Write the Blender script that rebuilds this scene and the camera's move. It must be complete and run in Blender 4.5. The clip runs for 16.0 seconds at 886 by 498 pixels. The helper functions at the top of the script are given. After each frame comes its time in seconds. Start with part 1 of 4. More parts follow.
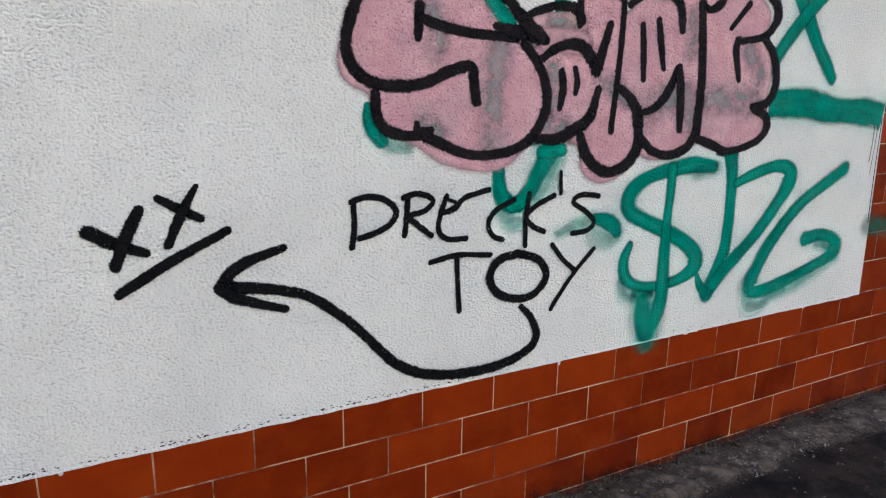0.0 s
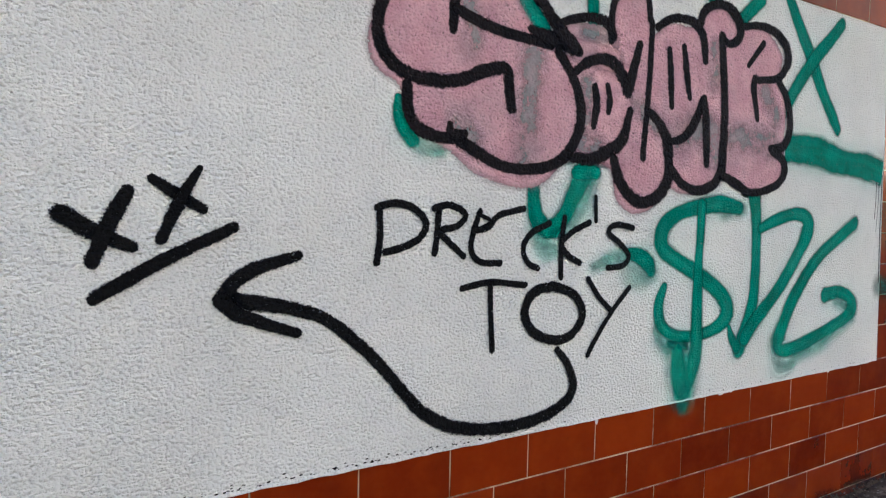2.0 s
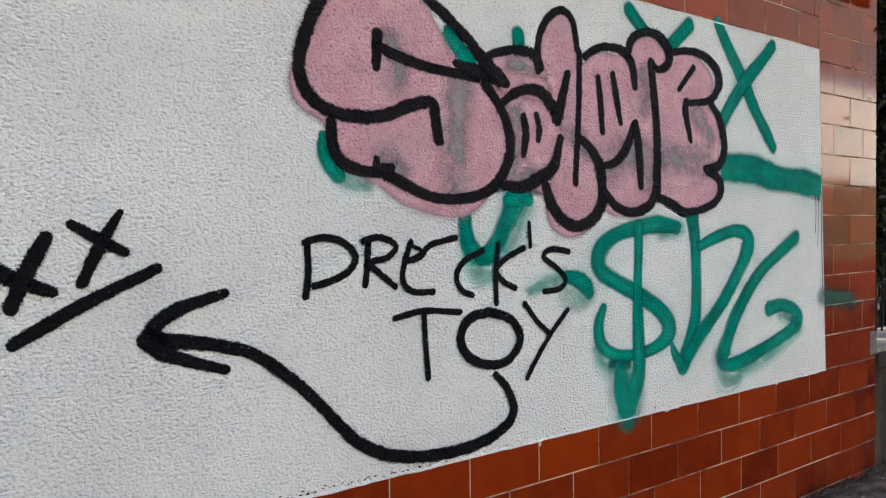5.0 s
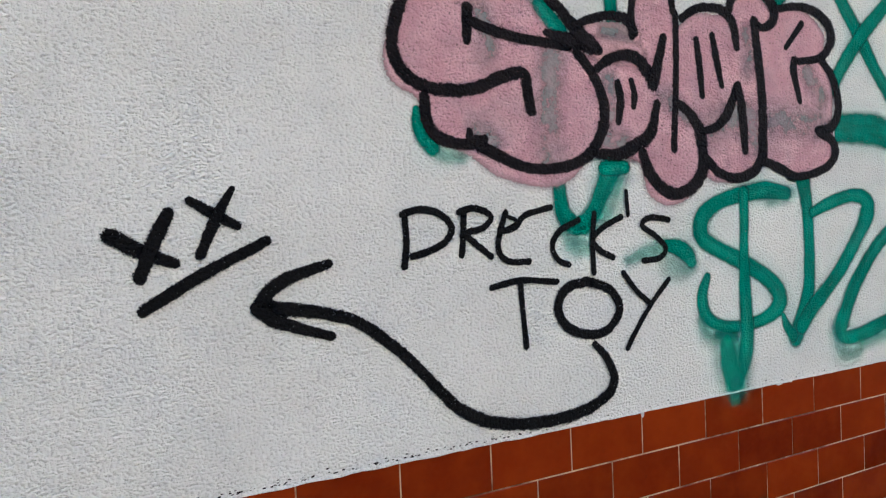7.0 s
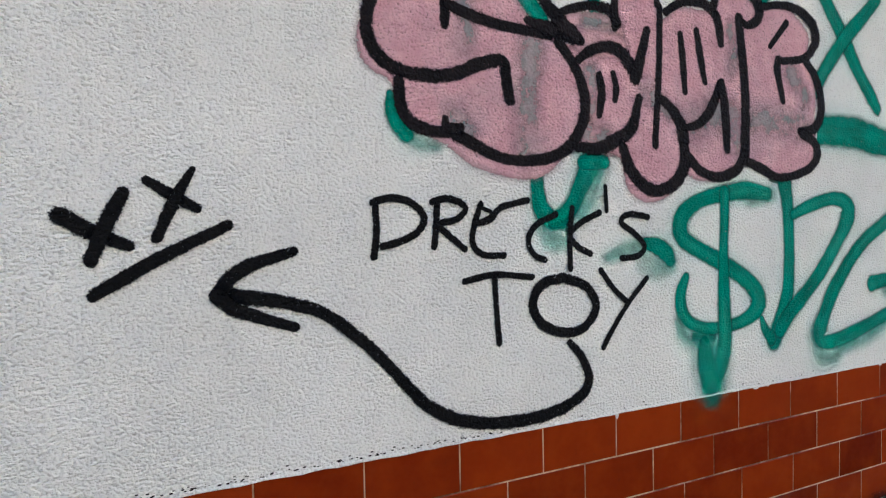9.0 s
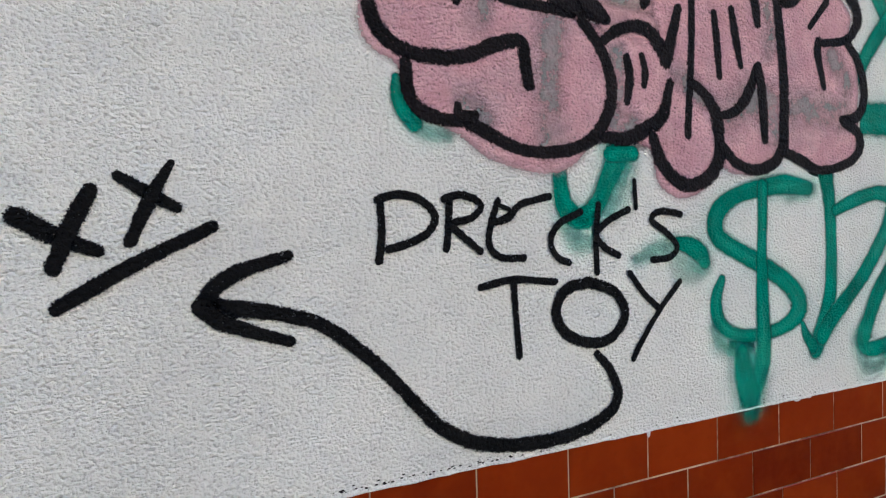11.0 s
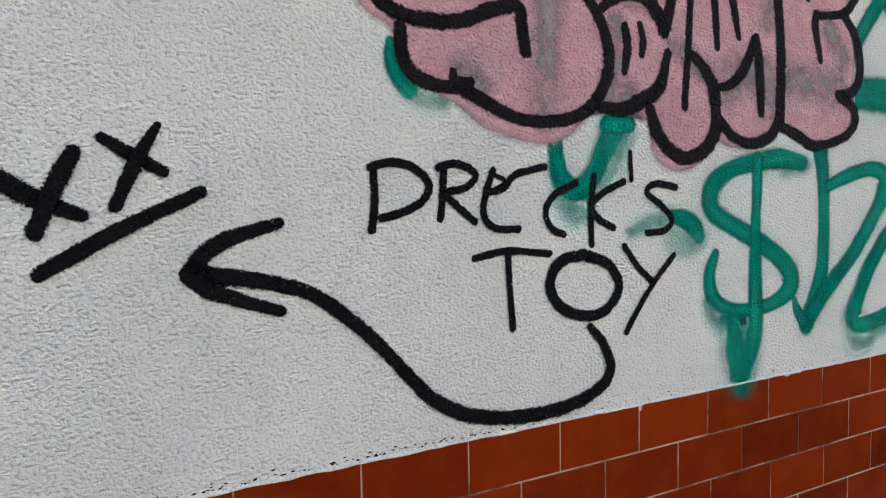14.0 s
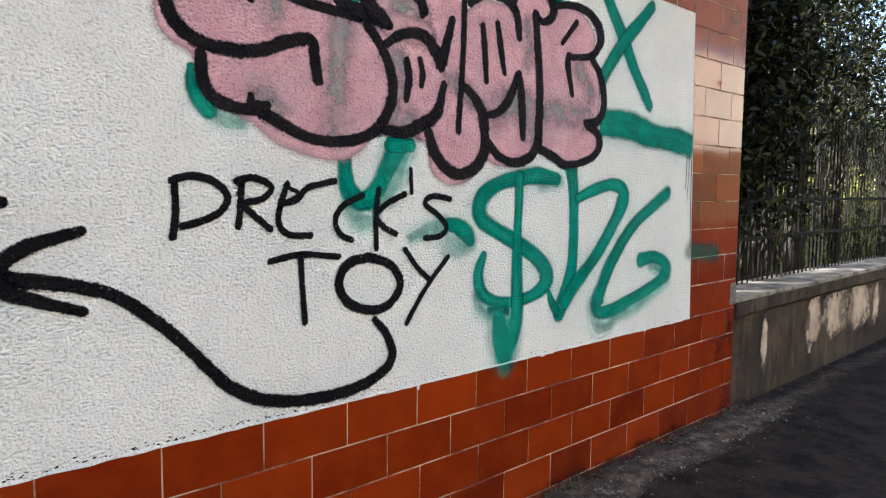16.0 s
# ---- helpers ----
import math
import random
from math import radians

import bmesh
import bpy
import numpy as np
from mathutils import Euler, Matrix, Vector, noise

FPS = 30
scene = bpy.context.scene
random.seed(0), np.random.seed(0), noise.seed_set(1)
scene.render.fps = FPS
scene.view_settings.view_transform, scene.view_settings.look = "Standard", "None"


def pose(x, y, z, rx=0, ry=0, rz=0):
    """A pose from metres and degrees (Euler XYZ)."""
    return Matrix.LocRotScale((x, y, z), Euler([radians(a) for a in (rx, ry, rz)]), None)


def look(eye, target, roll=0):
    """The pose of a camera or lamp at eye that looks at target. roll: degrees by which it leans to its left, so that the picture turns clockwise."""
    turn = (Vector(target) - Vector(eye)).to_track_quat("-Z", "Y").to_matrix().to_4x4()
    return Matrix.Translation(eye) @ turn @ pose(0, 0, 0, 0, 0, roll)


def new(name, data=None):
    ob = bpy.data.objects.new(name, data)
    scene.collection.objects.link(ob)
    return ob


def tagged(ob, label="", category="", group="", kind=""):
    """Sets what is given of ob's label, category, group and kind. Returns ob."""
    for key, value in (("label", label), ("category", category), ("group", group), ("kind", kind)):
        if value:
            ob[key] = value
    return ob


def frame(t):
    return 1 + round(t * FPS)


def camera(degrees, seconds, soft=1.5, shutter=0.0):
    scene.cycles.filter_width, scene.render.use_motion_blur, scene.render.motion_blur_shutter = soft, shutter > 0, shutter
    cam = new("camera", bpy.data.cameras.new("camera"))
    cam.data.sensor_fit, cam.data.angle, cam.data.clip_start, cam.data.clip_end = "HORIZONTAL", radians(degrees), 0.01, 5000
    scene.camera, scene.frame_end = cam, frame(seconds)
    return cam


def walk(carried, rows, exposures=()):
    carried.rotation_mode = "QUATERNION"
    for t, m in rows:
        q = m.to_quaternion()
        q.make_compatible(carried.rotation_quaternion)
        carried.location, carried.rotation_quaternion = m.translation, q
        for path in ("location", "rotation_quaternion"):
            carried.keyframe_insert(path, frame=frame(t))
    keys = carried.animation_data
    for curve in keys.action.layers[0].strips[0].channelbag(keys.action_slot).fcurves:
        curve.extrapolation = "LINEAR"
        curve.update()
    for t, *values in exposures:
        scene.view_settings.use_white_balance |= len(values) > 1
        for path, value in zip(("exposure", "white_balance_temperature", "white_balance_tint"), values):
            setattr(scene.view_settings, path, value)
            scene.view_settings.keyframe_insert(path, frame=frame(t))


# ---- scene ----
cam = camera(63.8, 16.0, 1.15)
PATH = [
    (0, (-0.6336, -1.7242, 1.4510), (0.2974, -0.0234, 0.9602), 0.79),
    (0.5, (-0.6134, -1.5761, 1.3948), (0.4114, 0.0553, 0.8578), 2.05),
    (1, (-0.6502, -1.4698, 1.3415), (0.4740, 0.1334, 0.9342), 1.51),
    (1.5, (-0.6864, -1.3923, 1.2415), (0.5534, 0.1539, 0.9729), 2.28),
    (2, (-0.7302, -1.3902, 1.1122), (0.3909, 0.2621, 0.9971), 1.24),
    (2.5, (-0.7269, -1.3752, 1.0551), (0.4990, 0.2043, 1.0068), 0.14),
    (3, (-0.6811, -1.4078, 1.0352), (0.4761, 0.2231, 1.0655), -0.94),
    (3.2, (-0.6783, -1.4189, 1.0437), (0.5219, 0.1809, 1.0534), -0.61),
    (5.3, (-0.6375, -1.5201, 1.1410), (0.4929, 0.1284, 1.0739), -1.06),
    (5.5, (-0.6362, -1.5391, 1.1420), (0.4441, 0.1426, 1.0715), -1.53),
    (6, (-0.6492, -1.5678, 1.1383), (0.2819, 0.1994, 1.0377), -1.92),
    (6.5, (-0.6537, -1.5292, 1.1144), (0.2177, 0.2668, 0.9920), -2.09),
    (7, (-0.6459, -1.5272, 1.0911), (0.2669, 0.2506, 1.0127), -2.50),
    (7.5, (-0.6454, -1.5270, 1.0905), (0.2933, 0.2375, 1.0157), -2.00),
    (8, (-0.6281, -1.5203, 1.0797), (0.3268, 0.2360, 1.0193), -1.84),
    (8.2, (-0.6247, -1.5155, 1.0623), (0.3233, 0.2445, 1.0021), -0.96),
    (10.3, (-0.5357, -1.3789, 1.0628), (0.4372, 0.3666, 0.9800), -1.57),
    (10.5, (-0.5304, -1.3565, 1.0576), (0.4240, 0.3994, 0.9827), -1.68),
    (11, (-0.5250, -1.3184, 1.0596), (0.4183, 0.4437, 0.9880), -1.56),
    (11.5, (-0.5285, -1.2856, 1.0470), (0.4193, 0.4738, 0.9691), -1.99),
    (12, (-0.5202, -1.2553, 1.0382), (0.4242, 0.5058, 0.9568), -2.56),
    (12.5, (-0.5071, -1.2323, 1.0450), (0.4409, 0.5267, 0.9612), -2.22),
    (13, (-0.5010, -1.2022, 1.0370), (0.4469, 0.5549, 0.9182), -1.71),
    (13.5, (-0.5003, -1.2157, 1.0226), (0.4403, 0.5451, 0.9013), -2.06),
    (14, (-0.5270, -1.2858, 1.0410), (0.4491, 0.4548, 0.9083), -1.05),
    (14.5, (-0.5656, -1.3745, 1.0617), (0.4469, 0.3462, 0.9427), -1.06),
    (15, (-0.5868, -1.4435, 1.0864), (0.5773, 0.1772, 0.9511), -0.62),
    (15.5, (-0.5918, -1.4859, 1.0934), (0.6792, 0.0500, 0.9336), -0.41),
    (16, (-0.6021, -1.5224, 1.1002), (0.7706, -0.0781, 0.9286), 0.57),
]
EXPOSURES = [(t, stops - 0.11, 5515 - 40 * (t < 3.5) + 130 * (t > 14.8), 10) for t, stops in ((0.0, 2.36), (1.0, 2.40), (2.0, 2.22), (3.2, 2.20), (5.5, 2.23), (8.0, 2.25), (10.5, 2.22), (13.5, 2.14), (15.0, 2.06), (15.5, 2.16), (16.0, 2.43))]
walk(cam, [(t, look(eye, target, roll)) for t, eye, target, roll in PATH], EXPOSURES)

# ---- light ----
SUN_EL, SUN_AZ = 21.0, -42.0     # degrees; azimuth from +y towards +x
world = bpy.data.worlds.new("sky")
scene.world = world
world.use_nodes = True
wn, wl = world.node_tree.nodes, world.node_tree.links
sky = wn.new("ShaderNodeTexSky")
sky.sky_type, sky.sun_disc = "NISHITA", False
sky.sun_elevation, sky.sun_rotation = radians(SUN_EL), radians(SUN_AZ)
sky.air_density, sky.dust_density, sky.ozone_density = 0.8, 6.0, 1.0
wl.new(sky.outputs[0], wn["Background"].inputs[0])
wn["Background"].inputs[1].default_value = 0.15
sun = new("sun", bpy.data.lights.new("sun", "SUN"))
sun.data.energy, sun.data.angle, sun.data.color = 5.0, radians(0.6), (1.0, 0.94, 0.85)
sun_way = Vector((math.sin(radians(SUN_AZ)) * math.cos(radians(SUN_EL)), math.cos(radians(SUN_AZ)) * math.cos(radians(SUN_EL)), math.sin(radians(SUN_EL))))
sun.matrix_world = look(sun_way * 30, (0, 0, 0))


# ---- materials ----
class Nodes:
    """Short hand for building one node material."""

    def __init__(self, name):
        self.mat = bpy.data.materials.new(name)
        self.mat.use_nodes = True
        self.tree = self.mat.node_tree
        self.bsdf = self.tree.nodes["Principled BSDF"]
        self.out = self.tree.nodes["Material Output"]

    def add(self, kind, **sets):
        n = self.tree.nodes.new(kind)
        for key, value in sets.items():
            setattr(n, key, value)
        return n

    def link(self, a, b):
        self.tree.links.new(a, b)

    def value(self, socket, v):
        if hasattr(v, "links") or hasattr(v, "is_linked"):
            self.link(v, socket)
        else:
            socket.default_value = v

    def place(self, scale=(1, 1, 1)):
        g = self.add("ShaderNodeNewGeometry")
        m = self.add("ShaderNodeMapping")
        m.inputs["Scale"].default_value = scale
        self.link(g.outputs["Position"], m.inputs["Vector"])
        return m.outputs[0]

    def noise(self, scale, detail=3.0, rough=0.55, stretch=(1, 1, 1), warp=0.0):
        n = self.add("ShaderNodeTexNoise")
        n.inputs["Scale"].default_value, n.inputs["Detail"].default_value = scale, detail
        n.inputs["Roughness"].default_value, n.inputs["Distortion"].default_value = rough, warp
        self.link(self.place(stretch), n.inputs["Vector"])
        return n.outputs["Fac"]

    def ramp(self, fac, a, b, low=0.0, high=1.0):
        n = self.add("ShaderNodeMapRange", interpolation_type="SMOOTHSTEP")
        self.value(n.inputs["Value"], fac)
        for key, v in (("From Min", a), ("From Max", b), ("To Min", low), ("To Max", high)):
            self.value(n.inputs[key], v)
        return n.outputs[0]

    def math(self, op, a, b=0.0, c=0.0):
        n = self.add("ShaderNodeMath", operation=op)
        for i, v in enumerate((a, b, c)):
            self.value(n.inputs[i], v)
        return n.outputs[0]

    def mix(self, fac, a, b, blend="MIX"):
        n = self.add("ShaderNodeMix", data_type="RGBA", blend_type=blend)
        for i, v in ((0, fac), (6, a), (7, b)):
            if isinstance(v, tuple):
                v = (*v, 1.0)
            self.value(n.inputs[i], v)
        return n.outputs[2]

    def bump(self, height, distance, strength=1.0, under=None):
        n = self.add("ShaderNodeBump")
        n.inputs["Distance"].default_value, n.inputs["Strength"].default_value = distance, strength
        self.link(height, n.inputs["Height"])
        if under is not None:
            self.link(under, n.inputs["Normal"])
        return n.outputs[0]

    def finish(self, color, rough=0.6, normal=None, metal=0.0, specular=0.5):
        self.value(self.bsdf.inputs["Base Color"], (*color, 1.0) if isinstance(color, tuple) else color)
        self.value(self.bsdf.inputs["Roughness"], rough)
        self.bsdf.inputs["Metallic"].default_value = metal
        self.bsdf.inputs["Specular IOR Level"].default_value = specular
        if normal is not None:
            self.link(normal, self.bsdf.inputs["Normal"])
        return self.mat

    def see_through(self, alpha):
        clear = self.add("ShaderNodeBsdfTransparent")
        m = self.add("ShaderNodeMixShader")
        self.value(m.inputs[0], alpha)
        self.link(clear.outputs[0], m.inputs[1])
        self.link(self.bsdf.outputs[0], m.inputs[2])
        self.link(m.outputs[0], self.out.inputs["Surface"])
        return self.mat


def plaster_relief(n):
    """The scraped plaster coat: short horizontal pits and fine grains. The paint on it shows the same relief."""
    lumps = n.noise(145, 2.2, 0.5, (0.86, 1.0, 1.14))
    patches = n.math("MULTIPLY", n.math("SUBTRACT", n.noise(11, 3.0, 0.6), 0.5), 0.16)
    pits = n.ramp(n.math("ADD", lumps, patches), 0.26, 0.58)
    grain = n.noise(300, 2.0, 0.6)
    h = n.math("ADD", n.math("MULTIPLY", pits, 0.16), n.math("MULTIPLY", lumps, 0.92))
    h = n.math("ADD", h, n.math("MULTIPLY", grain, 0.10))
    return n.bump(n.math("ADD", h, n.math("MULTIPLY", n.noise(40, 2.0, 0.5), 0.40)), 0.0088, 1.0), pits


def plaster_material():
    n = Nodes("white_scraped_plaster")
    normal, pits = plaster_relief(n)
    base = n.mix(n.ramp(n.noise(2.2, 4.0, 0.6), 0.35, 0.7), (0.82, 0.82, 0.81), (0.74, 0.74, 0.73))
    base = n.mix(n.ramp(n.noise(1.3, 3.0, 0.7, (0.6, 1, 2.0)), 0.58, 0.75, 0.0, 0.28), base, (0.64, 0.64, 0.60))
    # the pits' shade is put into the base colour, deepening the relief
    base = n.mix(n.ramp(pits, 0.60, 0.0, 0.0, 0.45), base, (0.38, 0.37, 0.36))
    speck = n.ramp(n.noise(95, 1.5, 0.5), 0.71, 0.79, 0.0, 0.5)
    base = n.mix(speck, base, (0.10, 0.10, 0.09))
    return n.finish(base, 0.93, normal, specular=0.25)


def paint_material(name, colors, edge, fuzz, cover=1.0, mottle=(0.4, 0.6), low=1.0, gloss=0.7, halo=0.0, streak=0.0, specks=0.0):
    """Sprayed paint: 'd' is 0 on a stroke's middle and 1 at its rim; halo is the overspray beyond the rim."""
    n = Nodes(name)
    normal, pits = plaster_relief(n)
    d = n.add("ShaderNodeAttribute", attribute_name="d").outputs["Fac"]
    worn = n.noise(240, 3.0, 0.65)
    rough = n.noise(38, 3.0, 0.6)
    d2 = n.math("ADD", d, n.math("MULTIPLY", n.math("SUBTRACT", worn, 0.5), fuzz))
    d2 = n.math("ADD", d2, n.math("MULTIPLY", n.math("SUBTRACT", rough, 0.5), fuzz * 0.6))
    alpha = n.ramp(d2, 1.0 + edge, 1.0 - edge)
    if halo:
        mist = n.math("MULTIPLY", n.ramp(d2, 2.2, 0.8), n.ramp(n.noise(6, 3.0, 0.6), 0.35, 0.65, 0.25 * halo, halo))
        alpha = n.math("MAXIMUM", alpha, mist)
    patch = n.ramp(n.noise(9, 4.0, 0.65), mottle[0], mottle[1], low, 1.0)
    alpha = n.math("MULTIPLY", n.math("MULTIPLY", alpha, patch), cover)
    bare = n.math("MULTIPLY", n.ramp(pits, 0.14, 0.0, 0.0, 0.5), n.ramp(n.noise(60, 3.0), 0.45, 0.60))
    alpha = n.math("MULTIPLY", alpha, n.math("SUBTRACT", 1.0, bare))
    base = n.mix(n.ramp(n.noise(11, 4.0, 0.65), 0.35, 0.65), colors[0], colors[1])
    # paint darkens in the same pits, shading mixed into its colour
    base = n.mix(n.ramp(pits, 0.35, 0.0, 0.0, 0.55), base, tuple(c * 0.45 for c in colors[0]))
    if halo:
        thin = n.math("MULTIPLY", n.ramp(d, 0.75, 0.1), n.ramp(n.noise(3.5, 3.0, 0.6), 0.42, 0.62, 0.0, 0.45))
        base = n.mix(thin, base, (0.035, 0.36, 0.265))
        base = n.mix(n.ramp(alpha, 0.15, 0.85), (0.05, 0.56, 0.42), base)
    if streak:
        lines = n.add("ShaderNodeCombineXYZ")
        n.link(n.math("MULTIPLY", n.add("ShaderNodeAttribute", attribute_name="side").outputs["Fac"], 1.5), lines.inputs[0])
        n.link(n.math("MULTIPLY", n.add("ShaderNodeAttribute", attribute_name="along").outputs["Fac"], 3.2), lines.inputs[1])
        hairs = n.add("ShaderNodeTexNoise")
        hairs.inputs["Scale"].default_value, hairs.inputs["Detail"].default_value = 1.0, 4.0
        n.link(lines.outputs[0], hairs.inputs["Vector"])
        base = n.mix(n.ramp(hairs.outputs["Fac"], 0.44, 0.66, 0.0, streak), base, (0.006, 0.36, 0.265))
        base = n.mix(n.ramp(hairs.outputs["Fac"], 0.50, 0.34, 0.0, streak), base, (0.001, 0.105, 0.080))
        gaps = n.math("MULTIPLY", n.ramp(hairs.outputs["Fac"], 0.50, 0.68), n.ramp(d, 0.35, 0.95, 0.0, streak))
        alpha = n.math("MULTIPLY", alpha, n.math("SUBTRACT", 1.0, gaps))
    if specks:
        dots = n.ramp(n.noise(150, 2.0, 0.6), 0.60, 0.68)
        dots = n.math("MULTIPLY", dots, n.ramp(n.noise(6.5, 3.0, 0.6), 0.40, 0.62, 0.25 * specks, specks))
        base = n.mix(dots, base, (0.075, 0.060, 0.072))
        base = n.mix(n.ramp(n.noise(4.2, 3.0, 0.6), 0.52, 0.68, 0.0, 0.40), base, (0.46, 0.34, 0.38))
    n.finish(base, gloss, normal, specular=0.10)
    return n.see_through(alpha)


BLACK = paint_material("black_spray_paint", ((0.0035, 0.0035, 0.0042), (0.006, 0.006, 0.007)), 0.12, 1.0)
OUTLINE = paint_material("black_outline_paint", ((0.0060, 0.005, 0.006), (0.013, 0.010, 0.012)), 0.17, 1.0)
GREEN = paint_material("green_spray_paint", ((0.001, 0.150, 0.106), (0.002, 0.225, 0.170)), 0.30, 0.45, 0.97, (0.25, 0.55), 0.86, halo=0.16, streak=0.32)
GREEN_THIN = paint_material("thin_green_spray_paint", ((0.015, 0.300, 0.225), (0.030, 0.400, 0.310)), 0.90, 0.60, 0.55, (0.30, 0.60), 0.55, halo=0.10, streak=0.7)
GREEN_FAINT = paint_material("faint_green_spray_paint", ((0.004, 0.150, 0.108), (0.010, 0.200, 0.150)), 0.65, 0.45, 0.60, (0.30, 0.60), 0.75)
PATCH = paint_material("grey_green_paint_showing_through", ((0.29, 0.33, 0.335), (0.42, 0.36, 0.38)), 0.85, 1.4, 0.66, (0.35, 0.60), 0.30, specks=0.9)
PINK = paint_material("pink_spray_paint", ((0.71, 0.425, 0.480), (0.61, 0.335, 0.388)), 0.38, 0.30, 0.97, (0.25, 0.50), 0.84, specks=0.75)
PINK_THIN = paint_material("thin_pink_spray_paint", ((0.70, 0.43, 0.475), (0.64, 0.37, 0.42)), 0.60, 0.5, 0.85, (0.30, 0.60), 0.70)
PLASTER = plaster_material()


def tile_material():
    n = Nodes("glazed_red_brown_clay_tile")
    r = n.add("ShaderNodeObjectInfo").outputs["Random"]
    r = n.math("FRACT", n.math("ADD", r, n.add("ShaderNodeNewGeometry").outputs["Random Per Island"]))
    base = n.mix(r, (0.112, 0.0094, 0.0009), (0.228, 0.0255, 0.0020))
    base = n.mix(n.ramp(n.noise(7, 4.0, 0.6), 0.35, 0.72, 0.0, 0.32), base, (0.300, 0.043, 0.0036))
    base = n.mix(n.ramp(n.noise(60, 3.0, 0.6), 0.58, 0.8, 0.0, 0.25), base, (0.080, 0.018, 0.008))
    h = n.math("ADD", n.noise(3.5, 2.0), n.math("MULTIPLY", n.noise(45, 2.0), 0.05))
    rough = n.ramp(n.noise(6, 4.0, 0.7), 0.3, 0.8, 0.05, 0.13)
    return n.finish(base, rough, n.bump(h, 0.004, 0.16), specular=0.5)


def mortar_material():
    n = Nodes("cream_mortar")
    base = n.mix(n.ramp(n.noise(3.2, 5.0, 0.7), 0.40, 0.60), (0.50, 0.37, 0.23), (0.12, 0.045, 0.020))
    return n.finish(base, 0.95, n.bump(n.noise(300, 3.0), 0.002, 0.6), specular=0.2)


def asphalt_material():
    n = Nodes("dark_worn_asphalt")
    stones = n.noise(190, 3.0, 0.7)
    base = n.mix(n.ramp(n.noise(5.0, 6.0, 0.75), 0.38, 0.62), (0.0090, 0.0060, 0.0047), (0.036, 0.0255, 0.0190))
    base = n.mix(n.ramp(stones, 0.58, 0.74, 0.0, 0.5), base, (0.075, 0.068, 0.062))
    base = n.mix(n.ramp(n.noise(22, 4.0, 0.7), 0.60, 0.72, 0.0, 0.5), base, (0.075, 0.062, 0.052))
    h = n.math("ADD", stones, n.math("MULTIPLY", n.noise(22, 5.0, 0.7), 2.2))
    return n.finish(base, 0.88, n.bump(h, 0.008, 0.9), specular=0.12)


def dirt_material():
    n = Nodes("grey_grit_and_dust")
    grit = n.noise(130, 4.0, 0.7)
    base = n.mix(n.ramp(n.noise(14, 4.0, 0.7), 0.38, 0.66), (0.036, 0.026, 0.019), (0.145, 0.112, 0.082))
    base = n.mix(n.ramp(grit, 0.56, 0.70, 0.0, 0.7), base, (0.25, 0.22, 0.185))
    rubble = n.add("ShaderNodeAttribute", attribute_name="rubble").outputs["Fac"]
    rubble = n.math("ADD", rubble, n.math("MULTIPLY", n.math("SUBTRACT", n.noise(16, 4.0, 0.7), 0.5), 1.6))
    base = n.mix(n.ramp(rubble, 0.15, 0.75), (0.034, 0.023, 0.016), base)
    d = n.add("ShaderNodeAttribute", attribute_name="d").outputs["Fac"]
    d = n.math("ADD", d, n.math("MULTIPLY", n.math("SUBTRACT", n.noise(7, 5.0, 0.75), 0.5), 2.6))
    d = n.math("ADD", d, n.math("MULTIPLY", n.math("SUBTRACT", n.noise(80, 3.0, 0.7), 0.5), 1.2))
    n.finish(base, 0.95, n.bump(grit, 0.005, 1.0), specular=0.2)
    return n.see_through(n.ramp(d, 1.30, 0.35))


def concrete_material():
    n = Nodes("stained_grey_concrete")
    base = n.mix(n.ramp(n.noise(4.0, 5.0, 0.65), 0.35, 0.65), (0.036, 0.025, 0.018), (0.080, 0.058, 0.041))
    soot = n.ramp(n.noise(2.6, 5.0, 0.7, (2.2, 1.0, 0.6)), 0.42, 0.62, 0.0, 0.85)
    base = n.mix(soot, base, (0.020, 0.017, 0.014))
    base = n.mix(n.ramp(n.noise(9.0, 5.0, 0.75, (2.6, 1.0, 0.5)), 0.52, 0.64, 0.0, 0.75), base, (0.010, 0.009, 0.008))
    base = n.mix(n.ramp(n.noise(26.0, 4.0, 0.7), 0.60, 0.70, 0.0, 0.4), base, (0.130, 0.108, 0.082))
    h = n.math("ADD", n.noise(90, 4.0, 0.7), n.math("MULTIPLY", n.noise(12, 3.0), 1.5))
    return n.finish(base, 0.9, n.bump(h, 0.005, 0.8), specular=0.25)


def pale_material():
    n = Nodes("pale_bare_plaster")
    base = n.mix(n.ramp(n.noise(8, 4.0, 0.65), 0.35, 0.65), (0.50, 0.41, 0.33), (0.33, 0.26, 0.20))
    d = n.add("ShaderNodeAttribute", attribute_name="d").outputs["Fac"]
    d = n.math("ADD", d, n.math("MULTIPLY", n.math("SUBTRACT", n.noise(7, 5.0, 0.75), 0.5), 2.3))
    n.finish(base, 0.92, n.bump(n.noise(90, 3.0), 0.003, 0.7), specular=0.2)
    return n.see_through(n.ramp(d, 1.30, 0.45))


def plain_material(name, a, b, scale, rough, relief=0.002, metal=0.0, specular=0.3):
    n = Nodes(name)
    base = n.mix(n.ramp(n.noise(scale, 4.0, 0.6), 0.35, 0.65), a, b)
    return n.finish(base, rough, n.bump(n.noise(scale * 9, 3.0), relief, 0.6), metal, specular)


